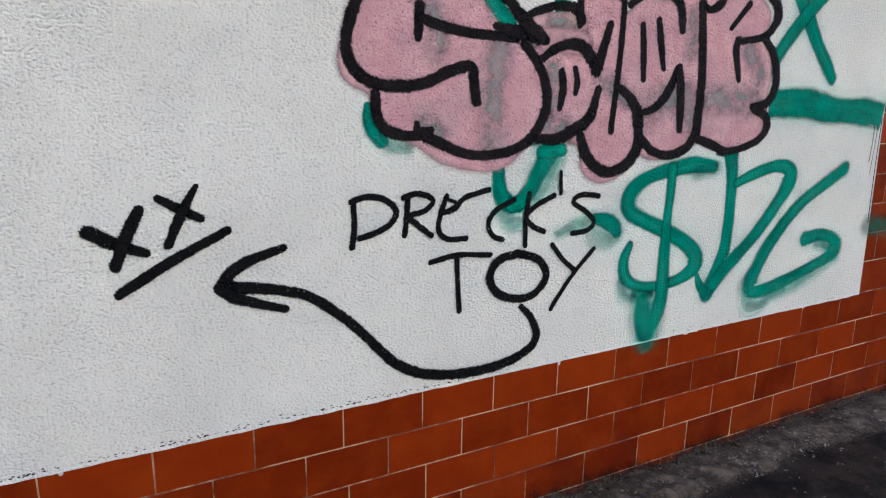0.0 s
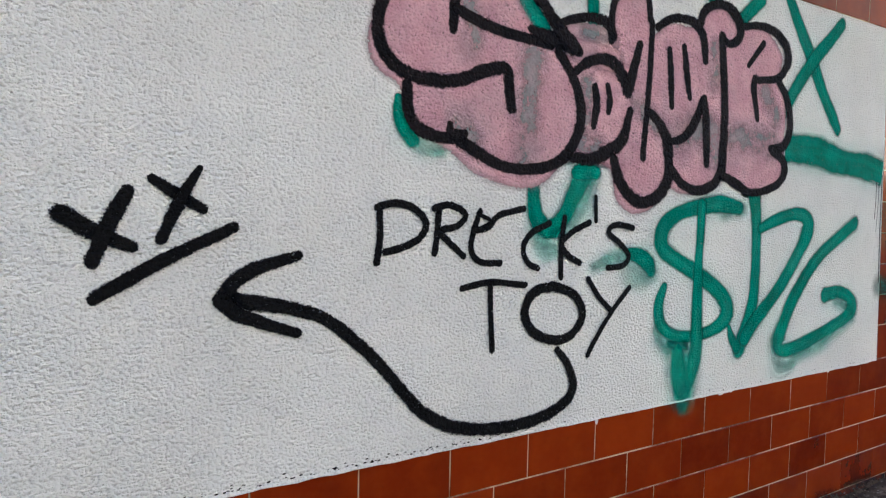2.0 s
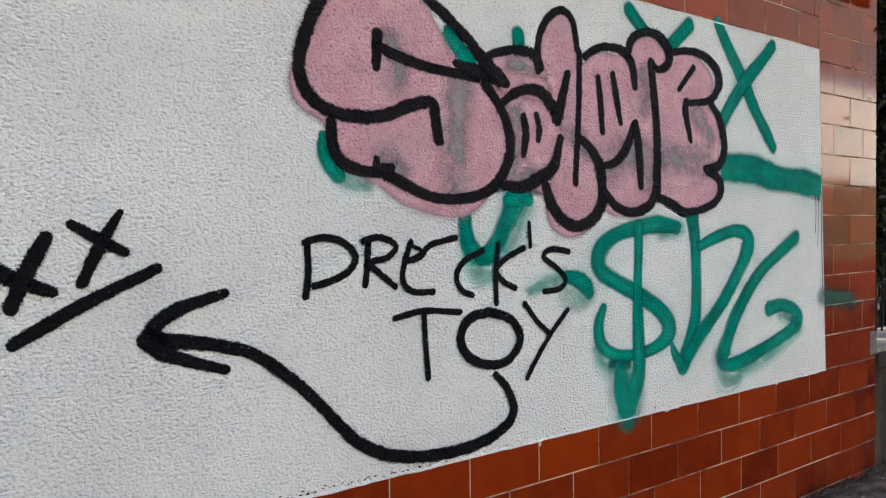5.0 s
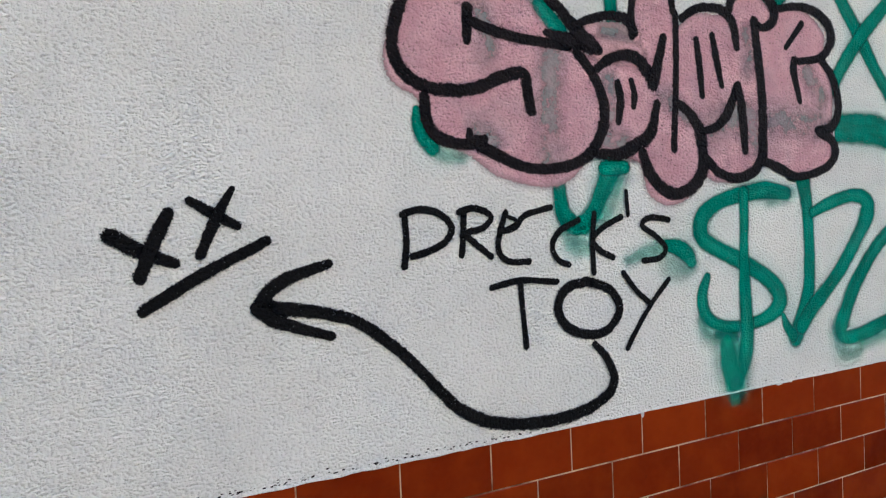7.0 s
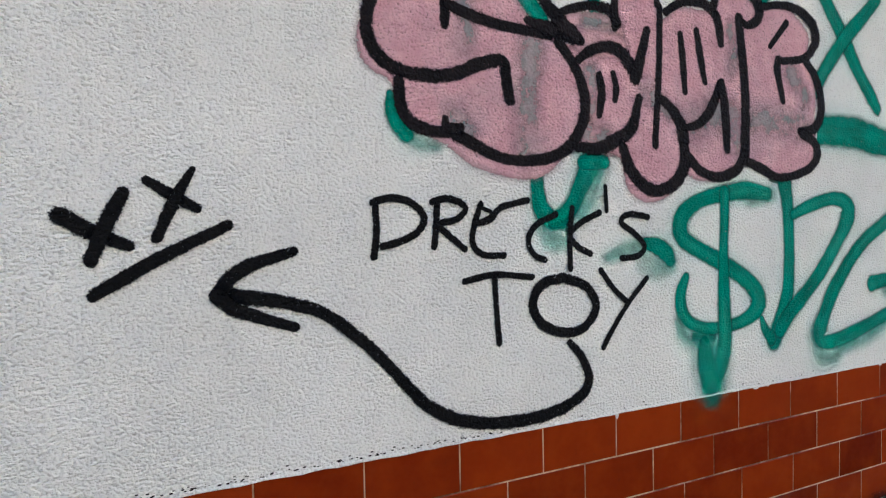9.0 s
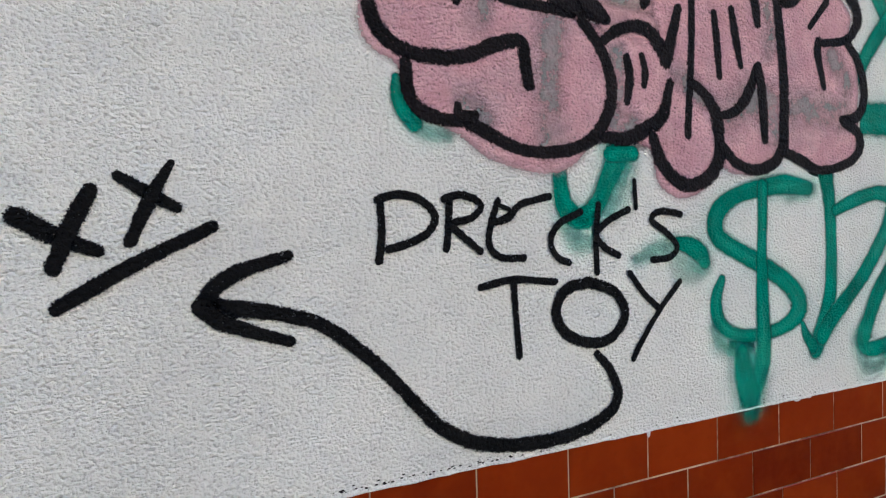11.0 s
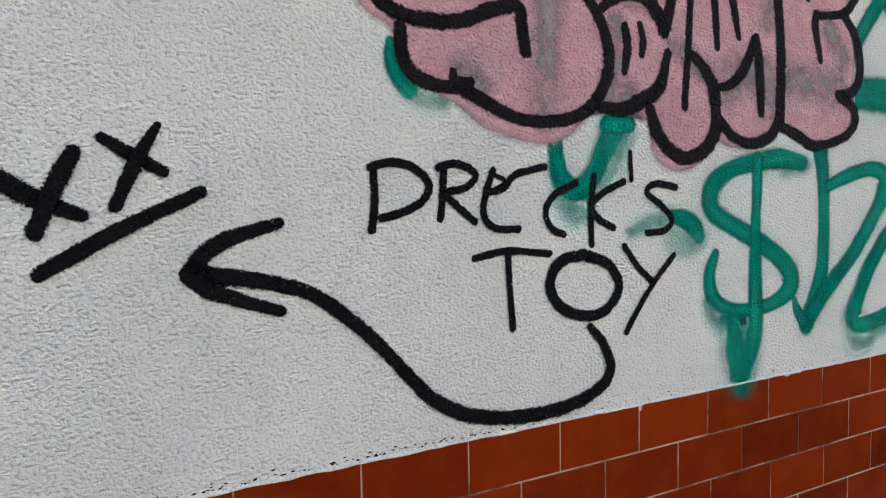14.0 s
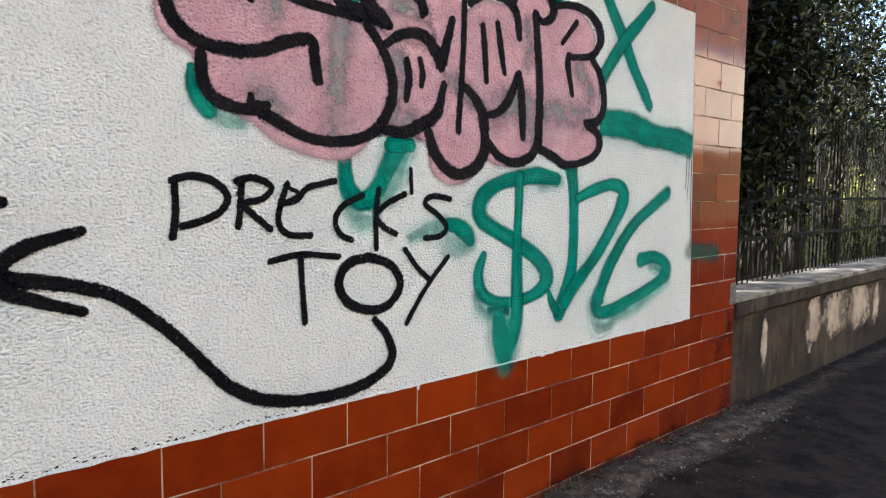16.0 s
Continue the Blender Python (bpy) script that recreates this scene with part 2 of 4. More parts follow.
def leaf_material(name, a, b, c, rough=0.42, thin_share=0.40, specular=0.16):
    n = Nodes(name)
    r = n.add("ShaderNodeNewGeometry").outputs["Random Per Island"]
    base = n.mix(n.ramp(r, 0.0, 0.7), a, b)
    base = n.mix(n.ramp(r, 0.82, 0.9), base, c)
    n.finish(base, rough, None, specular=specular)
    thin = n.add("ShaderNodeBsdfTranslucent")
    n.link(base, thin.inputs[0])
    m = n.add("ShaderNodeMixShader")
    m.inputs[0].default_value = thin_share
    n.link(n.bsdf.outputs[0], m.inputs[1])
    n.link(thin.outputs[0], m.inputs[2])
    n.link(m.outputs[0], n.out.inputs["Surface"])
    return n.mat


TILE, MORTAR, ASPHALT, DIRT = tile_material(), mortar_material(), asphalt_material(), dirt_material()
CONCRETE, PALE = concrete_material(), pale_material()
COPING = plain_material("worn_coping_concrete", (0.30, 0.27, 0.22), (0.090, 0.078, 0.062), 7, 0.9, 0.004)
IRON = plain_material("dark_painted_iron", (0.007, 0.007, 0.006), (0.016, 0.014, 0.011), 30, 0.7, 0.001, 0.0, 0.08)
EAVE = plain_material("dark_brown_wood", (0.035, 0.018, 0.011), (0.055, 0.028, 0.016), 12, 0.6)
BARK = plain_material("dark_bark", (0.014, 0.011, 0.008), (0.026, 0.021, 0.016), 20, 0.9, 0.01)
FILLER = plain_material("pale_mortar_patch", (0.17, 0.16, 0.15), (0.10, 0.095, 0.09), 25, 0.9, 0.004)
FACADE = plain_material("pale_warm_plaster", (0.485, 0.447, 0.358), (0.425, 0.396, 0.318), 3, 0.9)
ROOF = plain_material("brown_roof", (0.095, 0.075, 0.062), (0.065, 0.052, 0.045), 4, 0.9)
DARK_SCREEN = plain_material("dark_green_screen", (0.03, 0.04, 0.02), (0.05, 0.055, 0.03), 5, 0.9)
SOIL = plain_material("garden_soil_and_grass", (0.045, 0.065, 0.020), (0.075, 0.085, 0.030), 6, 0.95, 0.02)
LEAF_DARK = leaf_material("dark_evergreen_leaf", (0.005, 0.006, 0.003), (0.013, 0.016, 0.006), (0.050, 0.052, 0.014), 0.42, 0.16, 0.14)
# brighter and yellower leaf: sunlight is put into its colour
LEAF_LIGHT = leaf_material("sun_tinted_green_leaf", (0.125, 0.165, 0.030), (0.235, 0.255, 0.052), (0.330, 0.290, 0.080))
CHIP = plain_material("pale_chips", (0.34, 0.31, 0.28), (0.16, 0.14, 0.12), 40, 0.9)
RUBBLE = plain_material("grey_rubble", (0.26, 0.225, 0.185), (0.07, 0.058, 0.047), 35, 0.95)
DRYLEAF = plain_material("dry_brown_leaf", (0.07, 0.042, 0.02), (0.13, 0.085, 0.042), 30, 0.8)


# ---- building helpers ----
def mesh_of(bm, name):
    me = bpy.data.meshes.new(name)
    bm.to_mesh(me)
    bm.free()
    return me


def part(name, bm, material, parent=None, label=""):
    ob = new(name, mesh_of(bm, name) if isinstance(bm, bmesh.types.BMesh) else bm)
    if material and not ob.data.materials:
        ob.data.materials.append(material)
    if parent is not None:
        ob.parent = parent
    if label:
        ob["label"] = label
    return ob


def thing(name, label, category, kind="", at=(0, 0, 0), group=""):
    ob = new(name)
    ob.empty_display_size = 0.05
    ob.location = at
    return tagged(ob, label, category, group, kind)


def box(x0, x1, y0, y1, z0, z1, bevel=0.0, bm=None):
    bm = bm or bmesh.new()
    m = Matrix.LocRotScale(((x0 + x1) / 2, (y0 + y1) / 2, (z0 + z1) / 2), None, (x1 - x0, y1 - y0, z1 - z0))
    made = bmesh.ops.create_cube(bm, size=1.0, matrix=m)
    if bevel:
        edges = list({e for v in made["verts"] for e in v.link_edges})
        bmesh.ops.bevel(bm, geom=edges, offset=bevel, segments=2, profile=0.6, affect="EDGES")
    return bm


def curve_points(points, step=0.010):
    """A smooth line through control points (x, z) or (x, z, width), in even steps."""
    p = [Vector(q) for q in points]
    p = [2 * p[0] - p[1]] + p + [2 * p[-1] - p[-2]]
    line = []
    for i in range(1, len(p) - 2):
        count = max(2, int((p[i + 1] - p[i]).length / step))
        for k in range(count):
            u = k / count
            line.append(0.5 * ((2 * p[i]) + (p[i + 1] - p[i - 1]) * u + (2 * p[i - 1] - 5 * p[i] + 4 * p[i + 1] - p[i + 2]) * u * u
                               + (3 * p[i] - p[i - 1] - 3 * p[i + 1] + p[i + 2]) * u ** 3))
    line.append(p[-2])
    return line


REACH = 2.2      # a stroke's mesh reaches this many half widths out, for the spray's soft rim


LAYER = [0.0002]     # each stroke lies a hair over the one before


def stroke_into(bm, points, width, reach, wobble=0.06, cap=1.0):
    """A sprayed stroke on the wall: a ribbon with rounded ends. 'd' is the distance from its middle in half widths,
    'side' the signed one, 'along' the way along it. A point's third number is the width there, as a factor of width."""
    names = ("d", "side", "along")
    for key in names:
        if bm.verts.layers.float.get(key) is None:
            bm.verts.layers.float.new(key)
    layers = [bm.verts.layers.float.get(key) for key in names]
    LAYER[0] += 0.000035
    depth = LAYER[0]
    curve = curve_points(points)
    line = [Vector((q[0], q[1])) for q in curve]
    halves = [width / 2 * (q[2] if len(q) > 2 else 1.0) for q in curve]
    first, last = (line[0] - line[1]).normalized(), (line[-1] - line[-2]).normalized()
    rows = [(line[0] + first * halves[0] * e * cap, e, halves[0]) for e in (reach, 1.1, 0.8, 0.4)]
    rows += [(q, 0.0, h) for q, h in zip(line, halves)]
    rows += [(line[-1] + last * halves[-1] * e * cap, e, halves[-1]) for e in (0.4, 0.8, 1.1, reach)]
    across = (-reach, -1.2, -0.9, -0.45, 0.0, 0.45, 0.9, 1.2, reach)
    old = None
    way_on = depth * 90000
    for i, (q, e, half) in enumerate(rows):
        a, b = rows[max(0, i - 1)][0], rows[min(len(rows) - 1, i + 1)][0]
        way = (b - a).normalized()
        way_on += (q - rows[max(0, i - 1)][0]).length
        side = Vector((-way.y, way.x))
        w = half * (1 + wobble * noise.noise(Vector((q.x * 14, q.y * 14, width * 90))))
        y = -(depth + 0.00002 * i / len(rows))
        row = []
        for s in across:
            r = q + side * (s * w)
            v = bm.verts.new((r.x, y, r.y))
            v[layers[0]], v[layers[1]], v[layers[2]] = math.hypot(s, e), s, way_on
            row.append(v)
        if old:
            for k in range(len(across) - 1):
                bm.faces.new((old[k], old[k + 1], row[k + 1], row[k]))
        old = row
    return bm


def strokes_part(name, strokes, material, parent, label="", cap=1.0):
    bm = bmesh.new()
    for _, width, points in strokes:
        stroke_into(bm, points, width, REACH if material in (GREEN, GREEN_THIN, GREEN_FAINT) else 1.6, 0.06, cap)
    return part(name, bm, material, parent, label)


# ---- setting ----
PLINTH, COURSE, MODULE = 0.53, 0.125, 0.25
CORNER, EDGE_LOW, EDGE_HIGH, PANEL_TOP = 2.832, 2.372, 2.317, 1.854
LEFT, FAR_LEFT, WALL_TOP, THICK = -3.5, -9.0, 2.44, 0.42

# ground sheet and pavement
bm = bmesh.new()
bmesh.ops.create_grid(bm, x_segments=1, y_segments=1, size=400)
for v in bm.verts:
    v.co.z = -0.006
tagged(part("ground", bm, SOIL), "garden soil and grass spreading to the horizon", "ground", kind="structure")
bm = bmesh.new()
bmesh.ops.create_grid(bm, x_segments=300, y_segments=60, size=1.0)
for v in bm.verts:
    v.co.x, v.co.y = v.co.x * 15 + 4.0, v.co.y * 1.5 - 1.48
    v.co.z = 0.006 * noise.noise(v.co * 1.7) + 0.004 * noise.noise(v.co * 7.0)
tagged(part("pavement", bm, ASPHALT), "dark worn asphalt pavement with scattered grit", "pavement", kind="structure")
bm = bmesh.new()
bmesh.ops.create_grid(bm, x_segments=1, y_segments=1, size=1.0)
for v in bm.verts:
    v.co.x, v.co.y, v.co.z = v.co.x * 200, v.co.y * 30 - 32.9, -0.004
tagged(part("road", bm, ASPHALT), "dark asphalt road beside the pavement", "road", kind="structure")

# the far side of the street, out of view: it closes the place and lights the shaded wall
tagged(part("wall_opposite", box(-40, 70, -12.4, -12.0, -0.1, 6.8), FACADE), "plain pale plastered house front across the street", "wall", kind="structure")
# added unseen roof: keeps blue sky out of the top tiles' gloss
bm = box(-40, 70, -14.2, -11.7, 6.8, 6.95)
for v in bm.verts:
    v.co.z += (-11.7 - v.co.y) * 2.7
tagged(part("roof_opposite", bm, ROOF), "plain brown roof added out of view to block sky reflections", "roof", kind="structure")
# added unseen dark band: gives the lower tiles something dark to mirror
tagged(part("dark_screen_opposite", box(-40, 70, -11.3, -11.0, -0.1, 2.6), DARK_SCREEN), "plain dark green screen added out of view to darken tile reflections", "wall", kind="structure")

# the wall's core, in mortar behind the tiles and the plaster
wall = tagged(part("wall_street", box(FAR_LEFT, CORNER - 0.006, 0.0035, THICK, -0.1, WALL_TOP), MORTAR),
              "street wall with white plaster panel and red-brown clay tiles", "wall", kind="structure")

# plaster panel, its right edge slightly out of plumb, its lower edge uneven
bm = bmesh.new()
low, high = [], []
steps = 420
for i in range(steps + 1):
    u = i / steps
    x = FAR_LEFT + (EDGE_LOW - FAR_LEFT) * u
    xt = FAR_LEFT + (EDGE_HIGH - FAR_LEFT) * u
    z = PLINTH - 0.001 + 0.0035 * noise.noise((x * 16, 3, 0)) + 0.002 * noise.noise((x * 55, 8, 0)) - 0.005 * u
    zt = PANEL_TOP + 0.0025 * noise.noise((x * 14, 5, 0))
    low.append((x, z))
    high.append((xt, zt))
rows = []
for y, inset in ((0.0035, 0.0), (-0.0016, 0.0), (-0.0020, 0.0022), (0.0, 0.0065)):
    rows.append(([bm.verts.new((x, y, z + inset)) for x, z in low], [bm.verts.new((x, y, z - inset)) for x, z in high]))
for (la, ha), (lb, hb) in zip(rows, rows[1:]):
    for i in range(steps):
        bm.faces.new((la[i], la[i + 1], lb[i + 1], lb[i]))
        bm.faces.new((hb[i], hb[i + 1], ha[i + 1], ha[i]))
    bm.faces.new((la[-1], ha[-1], hb[-1], lb[-1]))
for i in range(steps):
    bm.faces.new((rows[-1][0][i], rows[-1][0][i + 1], rows[-1][1][i + 1], rows[-1][1][i]))
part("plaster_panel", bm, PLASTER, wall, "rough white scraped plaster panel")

# eave board over the wall
eave = thing("eave", "dark brown wooden eave over the tiled wall", "eave", "structure")
part("board", box(FAR_LEFT, CORNER + 0.30, -0.16, THICK + 0.1, WALL_TOP - 0.20, WALL_TOP - 0.16, 0.004), EAVE, eave)
part("fascia", box(FAR_LEFT, CORNER + 0.30, -0.185, -0.16, WALL_TOP - 0.24, WALL_TOP - 0.04, 0.004), EAVE, eave)

# low garden wall with its coping
garden = tagged(thing("garden_wall", "low sooty concrete garden wall under an iron fence", "wall", "structure"))
GW0, GW1, GTOP = CORNER + 0.012, 16.0, 0.565
bm = bmesh.new()
nx = 150
prof = [(0.030, -0.1), (0.030, 0.15), (0.032, 0.42), (0.026, 0.455), (0.008, 0.47), (0.0, 0.48), (-0.002, 0.540), (0.010, GTOP - 0.018), (0.15, GTOP - 0.014), (0.30, GTOP - 0.018), (0.32, 0.52), (0.32, -0.1)]
old = None
for i in range(nx + 1):
    x = GW0 + (GW1 - GW0) * (i / nx) ** 1.6
    row = [bm.verts.new((x, y + 0.010 * noise.noise((x * 3, z * 5, y)) + 0.004 * noise.noise((x * 14, z * 14, 2)), z + 0.006 * noise.noise((x * 4, y * 9, 7)) * (z > 0.4))) for y, z in prof]
    if old:
        for k in range(len(prof) - 1):
            bm.faces.new((old[k], old[k + 1], row[k + 1], row[k]))
    else:
        bm.faces.new(row)
    old = row
part("wall_body", bm, CONCRETE, garden)
for k in range(12):
    x0 = GW0 + k * 1.1
    bm = box(x0 + 0.004, x0 + 1.096, 0.006, 0.305, GTOP - 0.022, GTOP + 0.002, 0.006)
    part("coping_slab", bm, COPING, garden, "worn pale concrete coping slab")


def flake(x, z, w, h, y=0.020):
    """A patch of bare plaster on the low wall, ragged at its rim."""
    bm = bmesh.new()
    layer = bm.verts.layers.float.new("d")
    c = bm.verts.new((x, y, z))
    rings = [[c] * 25]
    for r in (0.5, 0.8, 1.05, 1.3):
        ring = []
        for k in range(24):
            a = 2 * math.pi * k / 24
            v = bm.verts.new((x + w * r * math.cos(a), y, z + h * r * math.sin(a)))
            v[layer] = r
            ring.append(v)
        rings.append(ring + ring[:1])
    for a, b in zip(rings, rings[1:]):
        for k in range(24):
            q = (a[k], b[k], b[k + 1]) if a[k] is a[k + 1] else (a[k], b[k], b[k + 1], a[k + 1])
            bm.faces.new(q)
    return part("bare_patch", bm, PALE, garden, "pale patch of bare plaster")


for x, z, w, h in ((3.26, 0.30, 0.045, 0.15), (3.98, 0.33, 0.13, 0.17), (4.38, 0.34, 0.26, 0.14), (4.80, 0.33, 0.30, 0.16), (5.20, 0.30, 0.08, 0.15), (6.0, 0.30, 0.4, 0.12)):
    flake(x, z, w, h)

# ---- paint on the plaster ----

green = thing("green_tag", "large green sprayed letters and crosses on the white plaster", "graffiti")
strokes_part("dollar_letter", [
    ('curve', 1.0, [(1.383, 1.133, 0.045), (1.286, 1.144, 0.059), (1.187, 1.135, 0.053), (1.093, 1.117, 0.05), (1.023, 1.083, 0.059), (0.998, 1.039, 0.072), (1.017, 0.999, 0.061), (1.082, 0.965, 0.055), (1.169, 0.926, 0.056), (1.261, 0.881, 0.058), (1.327, 0.828, 0.068), (1.339, 0.788, 0.077), (1.299, 0.752, 0.052), (1.22, 0.732, 0.041), (1.124, 0.729, 0.038), (1.046, 0.749, 0.043), (1.005, 0.787, 0.048), (0.999, 0.843, 0.045), (1.021, 0.89, 0.029)]),
    ('bar', 1.0, [(1.187, 1.139, 0.044), (1.185, 1.051, 0.041), (1.181, 0.967, 0.041), (1.181, 0.866, 0.05), (1.183, 0.782, 0.058), (1.186, 0.714, 0.064), (1.18, 0.655, 0.067), (1.164, 0.606, 0.063), (1.14, 0.572, 0.055)]),
    ('tail', 1.0, [(1.096, 0.689, 0.046), (1.099, 0.647, 0.068), (1.11, 0.605, 0.074), (1.126, 0.565, 0.076)]),
], GREEN, green)
strokes_part("angular_letter", [
    ('stem', 1.0, [(1.465, 1.176, 0.07), (1.481, 1.097, 0.058), (1.487, 1.006, 0.055), (1.489, 0.915, 0.055), (1.484, 0.833, 0.061), (1.463, 0.761, 0.066), (1.432, 0.701, 0.07), (1.414, 0.666, 0.07)]),
    ('prong', 1.0, [(1.354, 0.741, 0.019), (1.37, 0.706, 0.036), (1.401, 0.672, 0.046)]),
    ('bow', 1.0, [(1.511, 1.068, 0.038), (1.602, 1.096, 0.046), (1.707, 1.117, 0.046), (1.78, 1.108, 0.057), (1.803, 1.071, 0.086), (1.777, 1.013, 0.073), (1.712, 0.936, 0.064), (1.65, 0.872, 0.06), (1.579, 0.814, 0.06), (1.5, 0.75, 0.062), (1.445, 0.699, 0.06)]),
], GREEN, green)
strokes_part("hooked_letter", [
    ('curve', 1.0, [(2.135, 1.086, 0.064), (2.017, 1.031, 0.057), (1.917, 0.981, 0.057), (1.841, 0.928, 0.059), (1.776, 0.866, 0.062), (1.713, 0.796, 0.068), (1.67, 0.727, 0.074), (1.645, 0.672, 0.081), (1.66, 0.637, 0.052), (1.717, 0.633, 0.053), (1.828, 0.651, 0.054), (1.965, 0.684, 0.05), (2.099, 0.721, 0.055), (2.148, 0.76, 0.087), (2.125, 0.8, 0.057), (2.044, 0.824, 0.05), (1.945, 0.818, 0.062)]),
], GREEN, green)
strokes_part("cross", [
    ('a', 1.0, [(1.618, 1.85, 0.049), (1.676, 1.777, 0.058), (1.763, 1.677, 0.067), (1.856, 1.56, 0.06), (1.928, 1.481, 0.063), (1.97, 1.435, 0.052)]),
    ('b', 1.0, [(1.968, 1.818, 0.05), (1.884, 1.744, 0.055), (1.791, 1.669, 0.06), (1.702, 1.577, 0.06), (1.648, 1.512, 0.058), (1.62, 1.47, 0.052)]),
], GREEN, green)
strokes_part("broad_band", [
    ('a', 1.0, [(1.634, 1.345, 0.103), (1.783, 1.346, 0.11), (1.861, 1.342, 0.113), (1.977, 1.32, 0.105), (2.08, 1.312, 0.095), (2.207, 1.307, 0.113), (2.332, 1.287, 0.102)]),
], GREEN, green, cap=0.05)
strokes_part("half_hidden_cross", [
    ('a', 0.052, [(1.147, 1.818), (1.236, 1.75), (1.386, 1.666)]),
    ('b', 0.052, [(1.455, 1.819), (1.354, 1.736), (1.219, 1.614)]),
], GREEN, green)
strokes_part("stub", [
    ('a', 0.046, [(0.682, 1.674), (0.688, 1.615)]),
], GREEN, green)
strokes_part("forked_stroke", [
    ('left', 1.0, [(0.486, 1.205, 0.043), (0.488, 1.18, 0.045), (0.491, 1.141, 0.048), (0.501, 1.094, 0.054), (0.534, 1.064, 0.053), (0.566, 1.058, 0.043)]),
    ('right', 1.0, [(0.672, 1.225, 0.07), (0.651, 1.189, 0.07), (0.624, 1.14, 0.06), (0.602, 1.102, 0.055), (0.57, 1.071, 0.052), (0.538, 1.064, 0.046)]),
    ('top', 1.0, [(0.640, 1.215, 0.040), (0.715, 1.218, 0.040)]),
], GREEN, green)
strokes_part("arc", [
    ('a', 1.0, [(0.083, 1.356, 0.021), (0.085, 1.325, 0.036), (0.098, 1.293, 0.041), (0.122, 1.266, 0.039)]),
], GREEN, green)
strokes_part("arc_end", [
    ('a', 1.0, [(0.112, 1.274, 0.036), (0.156, 1.249, 0.041), (0.198, 1.243, 0.032)]),
], GREEN_THIN, green)
strokes_part("wedge", [
    ('a', 0.050, [(0.447, 1.638), (0.508, 1.575)]),
], GREEN, green)
strokes_part("smear", [
    ('a', 1.0, [(0.717, 0.958, 0.034), (0.776, 0.978, 0.042), (0.848, 0.989, 0.048)]),
], GREEN_THIN, green)
strokes_part("smear_end", [
    ('a', 1.0, [(0.863, 0.994, 0.036), (0.91, 0.982, 0.053), (0.946, 0.96, 0.056), (0.957, 0.942, 0.044)]),
], GREEN, green)
strokes_part("dash", [
    ('a', 0.075, [(2.345, 0.835), (2.595, 0.809)]),
], GREEN_FAINT, green)
strokes_part("tail_on_tile", [
    ('a', 0.040, [(1.126, 0.553), (1.125, 0.506)]),
], GREEN_FAINT, green)

for name, width, points in [
    ('dollar', 1.0, [(0.989, 0.764, 0.044), (1.014, 0.717, 0.052), (1.072, 0.691, 0.043)]),
    ('tail', 1.0, [(1.118, 0.665, 0.120), (1.128, 0.600, 0.125), (1.133, 0.560, 0.105)]),
    ('tail_again', 1.0, [(1.112, 0.640, 0.090), (1.130, 0.572, 0.090)]),
    ('gee', 1.0, [(1.619, 0.665, 0.062), (1.655, 0.585, 0.071), (1.736, 0.576, 0.048)]),
    ('gee_low', 1.0, [(1.754, 0.609, 0.055), (1.945, 0.645, 0.061), (2.154, 0.722, 0.054)]),
    ('gee_hook', 1.0, [(2.023, 0.793, 0.045), (2.131, 0.756, 0.046)]),
    ('dollar_top', 1.0, [(1.398, 1.131, 0.045), (1.301, 1.121, 0.052)]),
    ('fork', 1.0, [(0.513, 1.048, 0.058), (0.539, 1.016, 0.062), (0.576, 1.008, 0.046)]),
    ('fork_side', 1.0, [(0.692, 1.195, 0.066), (0.665, 1.14, 0.074), (0.629, 1.083, 0.064)]),
    ('smear', 1.0, [(0.866, 0.936, 0.061), (0.913, 0.924, 0.067), (0.959, 0.931, 0.052)]),
]:
    strokes_part("overspray", [(name, width, points)], GREEN_THIN, green, "thin green overspray")
for name, width, points in [
    ('a', 0.004, [(2.290, 1.250), (2.292, 1.18), (2.288, 1.105)]),
    ('b', 0.003, [(2.311, 1.250), (2.312, 1.17), (2.305, 1.054)]),
    ('c', 0.005, [(2.333, 1.280), (2.338, 1.076), (2.350, 0.847)]),
]:
    strokes_part("drip", [(name, width, points)], OUTLINE, green, "thin dark paint drip")

piece = thing("pink_piece", "pink sprayed bubble letters with thick black outlines", "graffiti")
FILL_OUTLINE = [(0.029, 1.588), (0.089, 1.693), (0.196, 1.769), (0.307, 1.77), (0.379, 1.699), (0.462, 1.585), (0.562, 1.527), (0.64, 1.521), (0.732, 1.524), (0.761, 1.582), (0.77, 1.703), (0.848, 1.771), (0.907, 1.719), (0.922, 1.622), (0.994, 1.666), (1.129, 1.676), (1.17, 1.73), (1.25, 1.757), (1.331, 1.715), (1.475, 1.723), (1.583, 1.655), (1.581, 1.578), (1.622, 1.473), (1.619, 1.354), (1.623, 1.276), (1.577, 1.207), (1.444, 1.183), (1.274, 1.227), (1.204, 1.179), (1.075, 1.17), (1.014, 1.188), (0.951, 1.126), (0.87, 1.107), (0.795, 1.145), (0.772, 1.225), (0.68, 1.25), (0.6, 1.245), (0.525, 1.183), (0.43, 1.167), (0.301, 1.197), (0.225, 1.246), (0.146, 1.281), (0.11, 1.318), (0.086, 1.381), (0.030, 1.412), (0.002, 1.462)]


